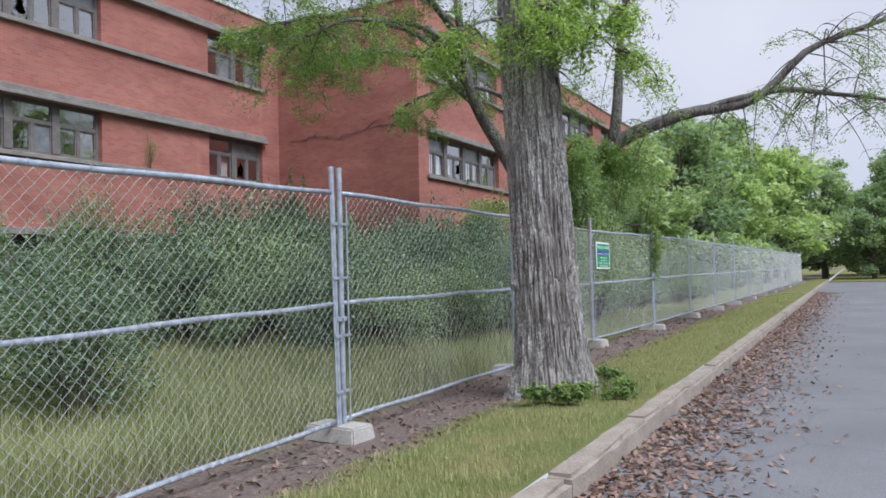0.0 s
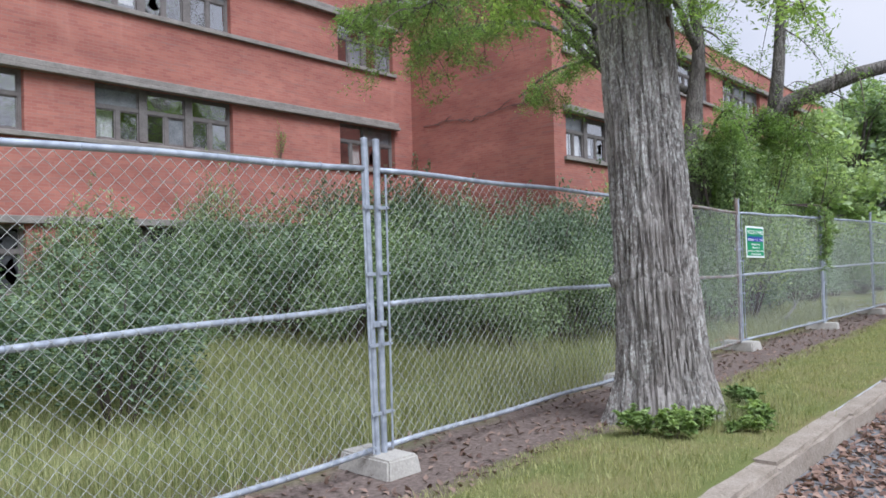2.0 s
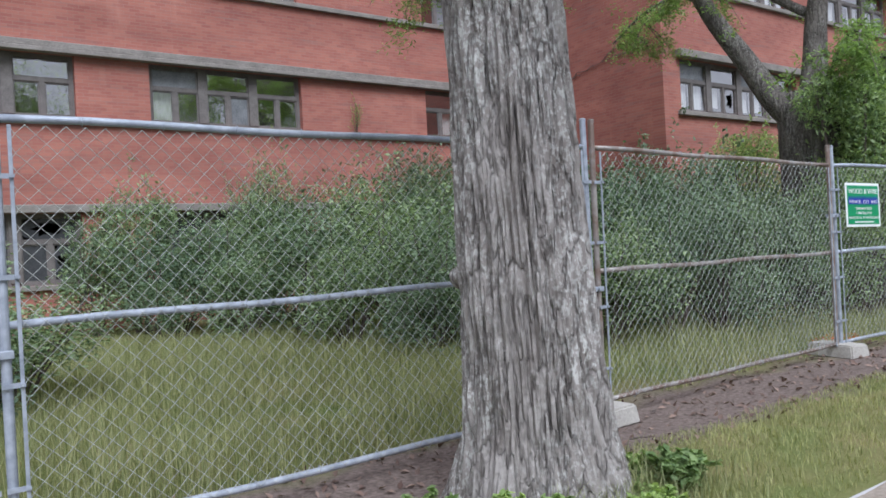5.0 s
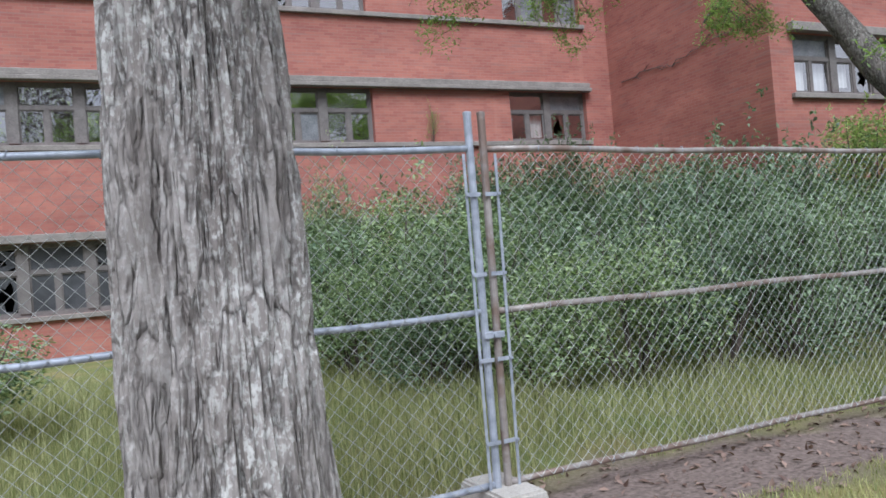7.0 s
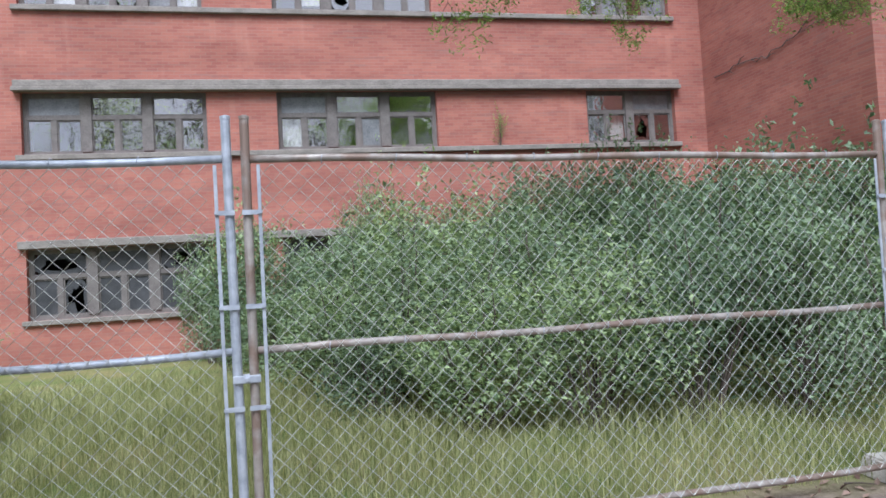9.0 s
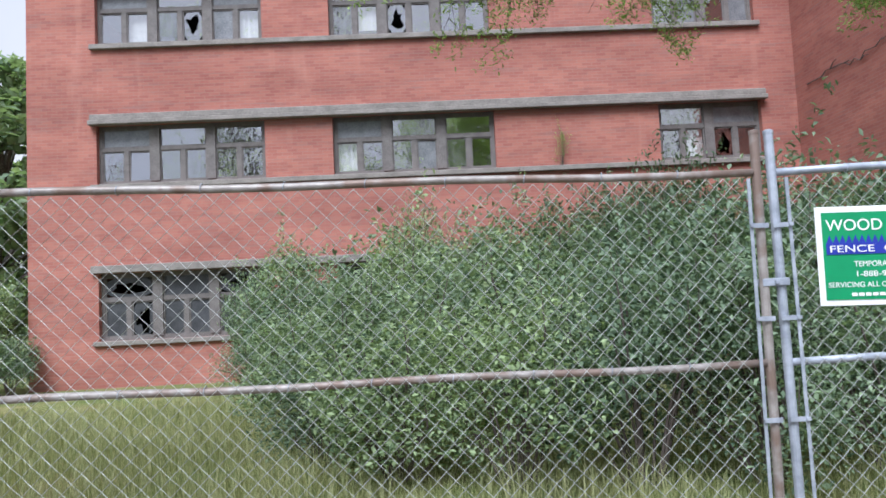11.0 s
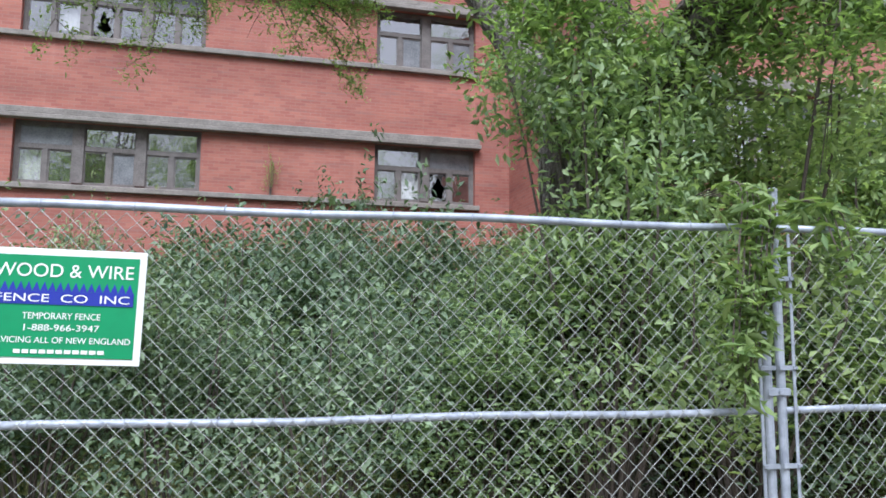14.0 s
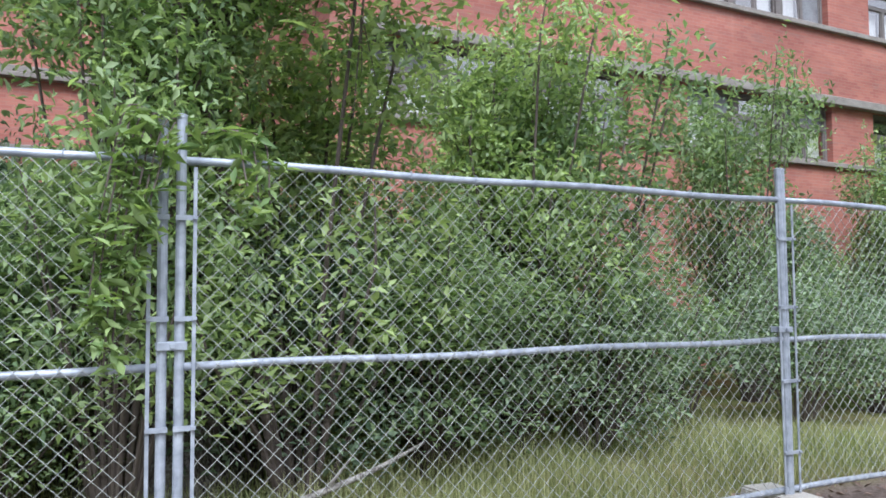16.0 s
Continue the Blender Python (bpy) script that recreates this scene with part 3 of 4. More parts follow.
def foot_block():
    bm = box_bm(-0.15, -0.22, 0.0, 0.15, 0.30, 0.135)
    for v in bm.verts:
        if v.co.z > 0.1:
            v.co.x *= 0.86
            v.co.y = 0.04 + (v.co.y - 0.04) * 0.93
    bmesh.ops.bevel(bm, geom=list(bm.edges), offset=0.014, segments=2, affect="EDGES")
    ob = part("concrete_block", bm, M_CONCRETE)
    return tagged(ob, "pale cast concrete foot block under fence posts", "concrete block", "fence feet")


def clamp_mesh():
    """A saddle clamp: two plates and a bolt with nuts."""
    bm = box_bm(-0.062, -0.034, -0.018, 0.062, -0.026, 0.018, 0.003)
    box_bm(-0.062, 0.026, -0.018, 0.062, 0.034, 0.018, 0.003, bm)
    for y in (-0.05, 0.036):
        box_bm(-0.010, y, -0.010, 0.010, y + 0.014, 0.010, 0.002, bm)
    box_bm(-0.005, -0.036, -0.005, 0.005, 0.036, 0.005, 0, bm)
    me = bpy.data.meshes.new("clamp")
    bm.to_mesh(me)
    bm.free()
    me.materials.append(M_GALV)
    return me


CLAMP_Z = {3: 0.852, 4: 0.859, 5: 1.327, 6: 1.07, 7: 1.06}


def build_fence():
    kinds = [fence_panel(M_GALV, "galvanised chain-link fence panel with mid rail"), fence_panel(M_RUST, "rust-stained brownish chain-link fence panel")]
    used, panels = [False, False], []
    block, cl = foot_block(), clamp_mesh()
    for i in range(len(NODES) - 1):
        (x0, y0, z0), (x1, y1, z1) = NODES[i], NODES[i + 1]
        k = 1 if i == 4 else 0
        yaw = math.degrees(math.atan2(y1 - y0, x1 - x0))
        tilt = -math.degrees(math.atan2(z1 - z0, x1 - x0))
        m = pose(x0 + 0.033, y0, z0 - RAIL_TOP, 0, tilt, yaw)
        if used[k]:
            panel = copy_thing(kinds[k], m)
        else:
            panel = kinds[k]
            panel.matrix_basis = m
            used[k] = True
        panels.append(panel)
    for i, panel in enumerate(panels):
        c = new("clamp", cl)
        c.parent = panel
        c.matrix_basis = pose(-0.033, 0, CLAMP_Z.get(i, 0.93) - NODES[i][2] + RAIL_TOP)
        tagged(c, "galvanised saddle clamp")
    for i, (x, y, z) in enumerate(NODES):
        h = ground_height(x, y)
        mb = pose(x + 0.02, y + 0.0, h - 0.012, 0, 0, (-6, 4, 9, -4, 3, -7, 5)[i % 7])
        if i == 0:
            block.matrix_basis = mb
        else:
            copy_thing(block, mb)


build_fence()


def text_mesh(name, words, size, x, y, z, parent, mat, squeeze=1.0):
    cu = bpy.data.curves.new(name, "FONT")
    cu.body, cu.size, cu.align_x, cu.extrude = words, size, "CENTER", 0.0006
    tmp = bpy.data.objects.new(name, cu)
    scene.collection.objects.link(tmp)
    me = bpy.data.meshes.new_from_object(tmp.evaluated_get(bpy.context.evaluated_depsgraph_get()))
    bpy.data.objects.remove(tmp)
    me.materials.clear()
    me.materials.append(mat)
    xs = [v.co.x for v in me.vertices]
    k = squeeze / (max(xs) - min(xs))
    for v in me.vertices:
        v.co.x *= k
    ob = new(name, me)
    ob.parent = parent
    ob.matrix_basis = pose(x, y, z, 90, 0, 0)
    return ob


def build_sign():
    s = tagged(empty("fence_sign", pose(12.368, 3.352, 1.205, -1, 1.2, -5)), "white-bordered green fence company sign with blue band", "sign")
    part("board", box_bm(0, 0, 0, 0.61, 0.006, 0.457, 0.002), M_SIGN_WHITE, s)
    part("green_panel", box_bm(0.027, -0.0035, 0.027, 0.583, -0.001, 0.43), M_SIGN_GREEN, s)
    part("blue_band", box_bm(0.04, -0.007, 0.235, 0.57, -0.0045, 0.288), M_SIGN_BLUE, s)
    for i in range(18):
        x = 0.042 + i * 0.0292
        geo("picket", [(x, -0.0065, 0.2885), (x + 0.029, -0.0065, 0.2885), (x + 0.0145, -0.0065, 0.325)], [(0, 1, 2)], M_SIGN_BLUE, s)
    text_mesh("lettering", "WOOD & WIRE", 0.075, 0.305, -0.0055, 0.345, s, M_SIGN_WHITE, 0.52)
    text_mesh("lettering", "FENCE  CO  INC", 0.045, 0.305, -0.009, 0.245, s, M_SIGN_WHITE, 0.50)
    text_mesh("lettering", "TEMPORARY FENCE", 0.036, 0.305, -0.0055, 0.178, s, M_SIGN_WHITE, 0.29)
    text_mesh("lettering", "1-888-966-3947", 0.036, 0.305, -0.0055, 0.132, s, M_SIGN_WHITE, 0.28)
    text_mesh("lettering", "SERVICING ALL OF NEW ENGLAND", 0.034, 0.305, -0.0055, 0.084, s, M_SIGN_WHITE, 0.53)
    for i in range(11):
        x = 0.14 + i * 0.031
        part("text_bar", box_bm(x, -0.0065, 0.043, x + 0.024, -0.004, 0.058), M_SIGN_WHITE, s)


build_sign()

# ---- plants ----
def bush_proto(seed, n, leaf_len, leaf_wid, mat, name, droop=0.0, tall=1.0, count=15):
    """A bush about 2 m wide and 2 m high: stems and lobes of leaves."""
    rng = np.random.default_rng(seed)
    p = empty(name)
    lobes = []
    stems = []
    for i in range(count):
        a = rng.uniform(0, 2 * math.pi)
        r = rng.uniform(0.15, 0.80)
        z = rng.uniform(0.35, 1.62) * (1.1 - 0.32 * r) * tall
        lobes.append((r * math.cos(a), r * math.sin(a), z, rng.uniform(0.28, 0.5)))
    per = n // len(lobes)
    pts = []
    for x, y, z, r in lobes:
        d = rng.normal(size=(per, 3))
        d /= np.linalg.norm(d, axis=1)[:, None]
        rr = r * (0.45 + 0.75 * rng.random(per) ** 0.6)
        q = np.array([x, y, z]) + d * rr[:, None] * np.array([1, 1, 0.85])
        pts.append(q)
        base = (x * 0.15, y * 0.15, -0.05)
        stems.append(tube([base, (x * 0.5, y * 0.5, z * 0.5), (x, y, z), (x * 1.1 + 0.05, y * 1.1, z + r * 0.9)], [0.018, 0.013, 0.009, 0.003], 5))
    sh = []
    for k in range(34):
        x, y, z, r = lobes[rng.integers(len(lobes))]
        d = rng.normal(size=3)
        d[2] = abs(d[2]) + 0.5
        d /= np.linalg.norm(d)
        t = rng.uniform(0.45, 1.0, 22)[:, None] * (r + rng.uniform(0.15, 0.62))
        sh.append(np.array([x, y, z]) + d * t + rng.normal(size=(22, 3)) * 0.035)
    pts = np.concatenate(pts + sh)
    pts[:, 2] = np.maximum(pts[:, 2], 0.03)
    v, t = leaf_arrays(pts, rng, leaf_len, leaf_wid, 0.55, droop)
    leaves = new("leaves", tri_mesh("leaves", v, t, mat))
    leaves.parent = p
    sv, sf = joined(stems)
    geo("branchwork", sv, sf, M_TWIG, p)
    return p


def scaled(x, y, rz, sx, sy, sz, z=-0.10):
    return pose(x, y, z, 0, 0, rz) @ Matrix.Diagonal((sx, sy, sz, 1))


class Planter:
    """Sets copies of a few prototypes, the first use placing the prototype itself."""

    def __init__(self, protos, label, category, group):
        self.protos, self.fresh, self.i = protos, [True] * len(protos), 0
        for p in protos:
            tagged(p, label, category, group)

    def put(self, m):
        k = self.i % len(self.protos)
        self.i += 1
        if self.fresh[k]:
            self.fresh[k] = False
            self.protos[k].matrix_basis = m
            return self.protos[k]
        return copy_thing(self.protos[k], m)


def plant_bushes():
    rng = random.Random(21)
    bushes = Planter([bush_proto(s, 5900, 0.066, 0.031, M_LEAF_BUSH, "bush") for s in (1, 2, 3, 4)], "dense grey-green overgrown bush behind the fence", "bush", "overgrown bushes")
    # along the main wall
    for i in range(11):
        x = 8.4 + i * 1.0
        h = 1.2 if x < 9.9 else 1.45
        bushes.put(scaled(x, 13.6 + rng.uniform(-0.7, 0.7), rng.uniform(0, 360), 1.1, 1.1, h * rng.uniform(0.82, 1.05)))
    # middle of the thicket
    for i in range(9):
        x = 9.5 + i * 1.15
        bushes.put(scaled(x, 10.2 + rng.uniform(-0.9, 0.9), rng.uniform(0, 360), 1.15, 1.1, rng.uniform(0.95, 1.25) * (0.72 if i == 0 else 1)))
    # front of the thicket
    for x, y, s, h in ((10.2, 7.4, 0.9, 0.9), (11.7, 7.6, 1.0, 1.0), (13.2, 7.2, 1.05, 1.0), (14.5, 7.0, 1.0, 1.1), (10.3, 6.1, 0.75, 0.66), (11.2, 5.6, 0.75, 0.7), (12.1, 5.4, 0.75, 0.74), (13.0, 5.3, 0.75, 0.74), (13.9, 5.2, 0.75, 0.8), (14.7, 5.2, 0.75, 0.85), (9.3, 8.4, 0.7, 0.6), (8.8, 10.6, 0.7, 0.55), (9.6, 6.9, 0.55, 0.5), (7.9, 12.3, 0.6, 0.5), (7.4, 14.6, 0.7, 0.9), (8.1, 14.3, 0.9, 1.1), (10.6, 13.9, 0.65, 1.62), (10.3, 14.4, 0.5, 1.4), (14.9, 12.5, 0.9, 1.5)):
        bushes.put(scaled(x, y, rng.uniform(0, 360), s, s, h))
    # the western group
    for x, y, s, h in ((4.4, 5.9, 0.7, 0.6), (5.2, 7.2, 0.8, 0.6), (3.6, 7.0, 0.85, 0.6), (4.7, 8.9, 0.8, 0.48), (3.2, 9.2, 1.0, 0.6), (2.2, 7.0, 1.0, 0.7), (1.4, 9.0, 1.2, 0.8), (2.4, 15.2, 0.6, 0.5), (1.6, 15.8, 1.0, 1.0), (0.0, 13.5, 1.4, 1.4)):
        bushes.put(scaled(x, y, rng.uniform(0, 360), s, s, h))
    # under the second tree and along the wing
    for i in range(24):
        x = 15.4 + i * 1.45
        low = x > 19.3
        bushes.put(scaled(x, 5.6 + rng.uniform(-0.35, 0.4), rng.uniform(0, 360), 0.95, 0.8, rng.uniform(0.58, 0.8) if low else rng.uniform(0.8, 1.0)))
        if x < 18.5 or x > 24:
            bushes.put(scaled(x + 0.6, 8.0 + rng.uniform(-0.5, 0.5), rng.uniform(0, 360), 1.1, 1.0, rng.uniform(0.9, 1.15)))
    shrubs = Planter([bush_proto(s, 11000, 0.074, 0.03, M_LEAF_SHRUB, "shrub", 0.12, 1.75, 26) for s in (7, 8, 9)], "tall leafy shrub with narrow green leaves", "shrub", "tall shrubs")
    for x, y, s, h in ((15.0, 5.0, 0.75, 1.15), (15.75, 4.85, 0.95, 2.15), (16.9, 4.9, 1.25, 2.35), (18.0, 5.2, 1.3, 2.2), (19.1, 5.6, 1.2, 2.0), (20.2, 6.0, 1.0, 1.75), (21.2, 6.6, 0.8, 1.7), (19.5, 7.0, 1.0, 1.85), (20.3, 7.6, 0.8, 1.3), (16.6, 7.2, 1.2, 1.5), (17.9, 8.0, 1.1, 1.6), (23.6, 7.0, 0.85, 2.0), (24.9, 7.5, 1.0, 2.4), (27.8, 7.4, 1.2, 1.9), (31, 7.6, 1.5, 2.2), (34, 7.8, 1.7, 2.4), (37, 7.4, 1.8, 2.5), (40, 7.6, 2.0, 2.8), (44, 7.0, 2.0, 2.8), (48, 7.2, 2.2, 3.0), (53, 6.3, 2.3, 3.0)):
        shrubs.put(scaled(x, y, rng.uniform(0, 360), s, s, h / 1.75))
    # leafy weeds round the foot of the street tree
    weeds = Planter([bush_proto(q, 300, 0.40, 0.20, M_LEAF_VINE, "weed", 0, 0.8, 8) for q in (41, 42)], "small bright leafy weed at the foot of the tree", "weed", "weeds")
    spot = random.Random(14)
    for i in range(13):
        an, r = radians(195 + 11.5 * i + spot.uniform(-8, 8)), spot.uniform(0.47, 0.85)
        x, y, q = 6.96 + r * math.cos(an), 2.19 + r * math.sin(an), (0.13 if i < 2 else spot.uniform(0.35, 1.05))
        weeds.put(scaled(x, y, 47 * i, q, q, q * (0.75 if i < 2 else 1), ground_height(x, y)))
    # small saplings growing on the sills of the main wall
    sap = Planter([bush_proto(31, 500, 0.09, 0.04, M_LEAF_LOCUST, "sapling")], "small sapling sprouting by the brick wall", "sapling", "wall saplings")
    for x, y, z, s, h in ((13.7, 15.765, 4.06, 0.2, 0.45), (11.5, 15.765, 4.06, 0.25, 0.2), (19.4, 10.0, 0.0, 0.7, 1.6)):
        sap.put(scaled(x, y, 30, s, s, h, z))


plant_bushes()


def furrowed_trunk(cx, cy, profile, sides, rings, seed, depth, lean=(0, 0)):
    """A trunk with deep vertical furrows; profile: (height, radius) pairs."""
    hs = [p[0] for p in profile]
    rs = [p[1] for p in profile]
    verts, faces = [], []
    for j in range(rings + 1):
        z = hs[0] + (hs[-1] - hs[0]) * j / rings
        r = float(np.interp(z, hs, rs))
        for i in range(sides):
            a = 2 * math.pi * i / sides
            q = Vector((math.cos(a) * 4.6, math.sin(a) * 4.6, z * 0.9 + seed))
            warp = 0.5 * noise.noise(Vector((math.cos(a) * 2, math.sin(a) * 2, z * 1.6 + seed)))
            rid = abs(noise.noise(q * 1.5 + Vector((warp, warp, 0))))
            rid2 = abs(noise.noise(Vector((q.x * 3.3, q.y * 3.3, z * 2.6 + seed))))
            lob = noise.noise(Vector((math.cos(a) * 1.1, math.sin(a) * 1.1, z * 0.35 + seed)))
            flare = max(0.0, 0.35 - z) * 0.35 * math.sin(a * 5 + seed)
            d = r * (1 + 0.07 * lob) + depth * (min(rid * 3, 1) - 0.6) + depth * 0.45 * (min(rid2 * 3, 1) - 0.5) + flare * 0.3
            verts.append((cx + lean[0] * z + d * math.cos(a), cy + lean[1] * z + d * math.sin(a), z))
    for j in range(rings):
        for i in range(sides):
            k = (i + 1) % sides
            faces.append((j * sides + i, j * sides + k, (j + 1) * sides + k, (j + 1) * sides + i))
    faces.append(tuple(range(rings * sides, (rings + 1) * sides)))
    return verts, faces


def smooth_line(pts, n):
    """n + 1 points on a Catmull-Rom line through pts."""
    p = [Vector(q) for q in pts]
    p = [p[0] * 2 - p[1], *p, p[-1] * 2 - p[-2]]
    out = []
    segs = len(p) - 3
    for i in range(n + 1):
        u = min(i / n * segs, segs - 1e-6)
        s, t = int(u), u - int(u)
        a, b, c, d = p[s:s + 4]
        out.append(0.5 * ((2 * b) + (c - a) * t + (2 * a - 5 * b + 4 * c - d) * t * t + (3 * b - a - 3 * c + d) * t ** 3))
    return out


def limb(pts, r0, r1, parent, mat, name="limb", n=14, wob=0.05, seed=0):
    line = smooth_line(pts, n)
    for i, q in enumerate(line[1:], 1):
        q += wob * Vector((noise.noise(q * 0.9 + Vector((seed, 0, 0))), noise.noise(q * 0.9 + Vector((0, seed, 5))), noise.noise(q * 0.9 + Vector((9, 0, seed)))))
    v, f = tube(line, [r0 + (r1 - r0) * (i / n) ** 0.8 for i in range(n + 1)], 9)
    geo(name, v, f, mat, parent, smooth=True)
    return line


def twigs_from(line, rng, count, length, droop, start=0.3):
    """Side twigs along a limb: their tubes and the points at which leaves sit."""
    pieces, seats = [], []
    for _ in range(count):
        q = line[int(rng.uniform(start, 1) * (len(line) - 1))]
        d = Vector((rng.normal(), rng.normal(), rng.normal() * 0.5))
        d.normalize()
        L = length * rng.uniform(0.5, 1.2)
        pts = [q, q + d * L * 0.4 + Vector((0, 0, -droop * L * 0.08)), q + d * L * 0.75 + Vector((0, 0, -droop * L * 0.3)), q + d * L + Vector((0, 0, -droop * L * 0.65))]
        line2 = smooth_line(pts, 7)
        pieces.append(tube(line2, [0.016 - 0.0018 * i for i in range(8)], 4))
        for _ in range(4):
            s = line2[rng.integers(2, 8)]
            e = Vector((rng.normal(), rng.normal(), rng.normal() * 0.6 - droop * 0.6)).normalized() * L * rng.uniform(0.2, 0.4)
            pieces.append(tube([s, s + e * 0.5, s + e + Vector((0, 0, -0.05 * droop))], [0.006, 0.004, 0.002], 3))
            seats += [s + e * u for u in (0.4, 0.7, 1.0)]
        seats += line2[3:]
    return pieces, seats


def sprays(seats, rng, per, length, width, reach, droop, mat, parent, name="leaves"):
    """Feathery sprays of small leaves hanging round the given points."""
    c = []
    for s in seats:
        d = rng.normal(size=3)
        d[2] = d[2] * 0.4 - droop
        d /= np.linalg.norm(d)
        t = rng.random(per)[:, None]
        c.append(np.array(s) + d * t * reach + rng.normal(size=(per, 3)) * reach * 0.16)
    v, t = leaf_arrays(np.concatenate(c), rng, length, width, 0.5, 0.1)
    ob = new(name, tri_mesh(name, v, t, mat))
    ob.parent = parent
    return ob


def front_tree():
    t = tagged(empty("street_tree"), "tall tree with deeply furrowed grey lichened bark", "tree")
    prof = [(-0.1, 0.50), (0.05, 0.43), (0.3, 0.36), (0.7, 0.325), (1.3, 0.308), (2.2, 0.29), (3.2, 0.28), (4.2, 0.265), (5.2, 0.22)]
    v, f = furrowed_trunk(6.96, 2.19, prof, 230, 240, 3.0, 0.036, (-0.004, 0.045))
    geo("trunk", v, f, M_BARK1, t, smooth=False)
    bm = bmesh.new()
    bmesh.ops.create_icosphere(bm, subdivisions=3, radius=0.06)
    for q in bm.verts:
        q.co *= 1 + 0.3 * noise.noise(q.co * 20)
        q.co += Vector((6.74, 2.46, 1.06))
    part("burl", bm, M_BARK1, t, "dark knot on the bark", True)
    rng = np.random.default_rng(4)
    tw, seats = [], []
    for i, pts in enumerate((((7.05, 2.4, 4.9), (6.2, 2.0, 6.2), (4.8, 1.0, 7.2)), ((7.05, 2.4, 4.8), (7.6, 3.6, 6.2), (7.4, 5.2, 7.4)), ((7.05, 2.4, 5.0), (8.3, 1.8, 6.6), (9.8, 0.8, 7.8)), ((7.05, 2.4, 5.0), (7.0, 2.6, 7.0), (7.2, 2.6, 9.0)))):
        ln = limb(pts, 0.15, 0.04, t, M_BARK1, seed=i)
        a, b = twigs_from(ln, rng, 26, 1.3, 0.7, 0.35)
        tw, seats = tw + a, seats + b
    # low drooping sprigs before the trunk
    low = []
    for i, pts in enumerate((((6.85, 2.05, 3.85), (6.55, 1.95, 3.8), (6.25, 1.85, 3.5)), ((6.8, 2.45, 3.75), (6.45, 2.75, 3.6), (6.2, 3.05, 3.35)), ((6.9, 1.98, 3.9), (6.75, 1.6, 3.8), (6.6, 1.35, 3.5)), ((6.72, 2.1, 3.5), (6.5, 1.9, 3.5), (6.25, 1.75, 3.25)), ((6.85, 1.95, 3.45), (6.85, 1.65, 3.45), (6.95, 1.4, 3.2)))):
        ln = limb(pts, 0.02, 0.006, t, M_BARK1, "sprig", 8, 0.02, i)
        a, b = twigs_from(ln, rng, 8, 0.36, 0.9, 0.25)
        low += b
        tw += a
    # long weathered scar in the bark
    bm = bmesh.new()
    bmesh.ops.create_uvsphere(bm, u_segments=20, v_segments=16, radius=1)
    for q in bm.verts:
        k = 1 + 0.25 * noise.noise(q.co * 3)
        q.co = Vector((6.935 + q.co.x * 0.038 * k, 2.055 + q.co.y * 0.035, 2.86 + q.co.z * 0.26 * k))
    part("bark_scar", bm, M_SCAR, t, "dark hollow scar in the bark", True)
    sv, sf = joined(tw)
    geo("branchwork", sv, sf, M_TWIG, t)
    sprays(seats, rng, 14, 0.075, 0.026, 0.36, 0.5, M_LEAF_LOCUST, t)
    sprays(low, rng, 14, 0.055, 0.018, 0.22, 0.6, M_LEAF_LOCUST, t, "low_leaves")


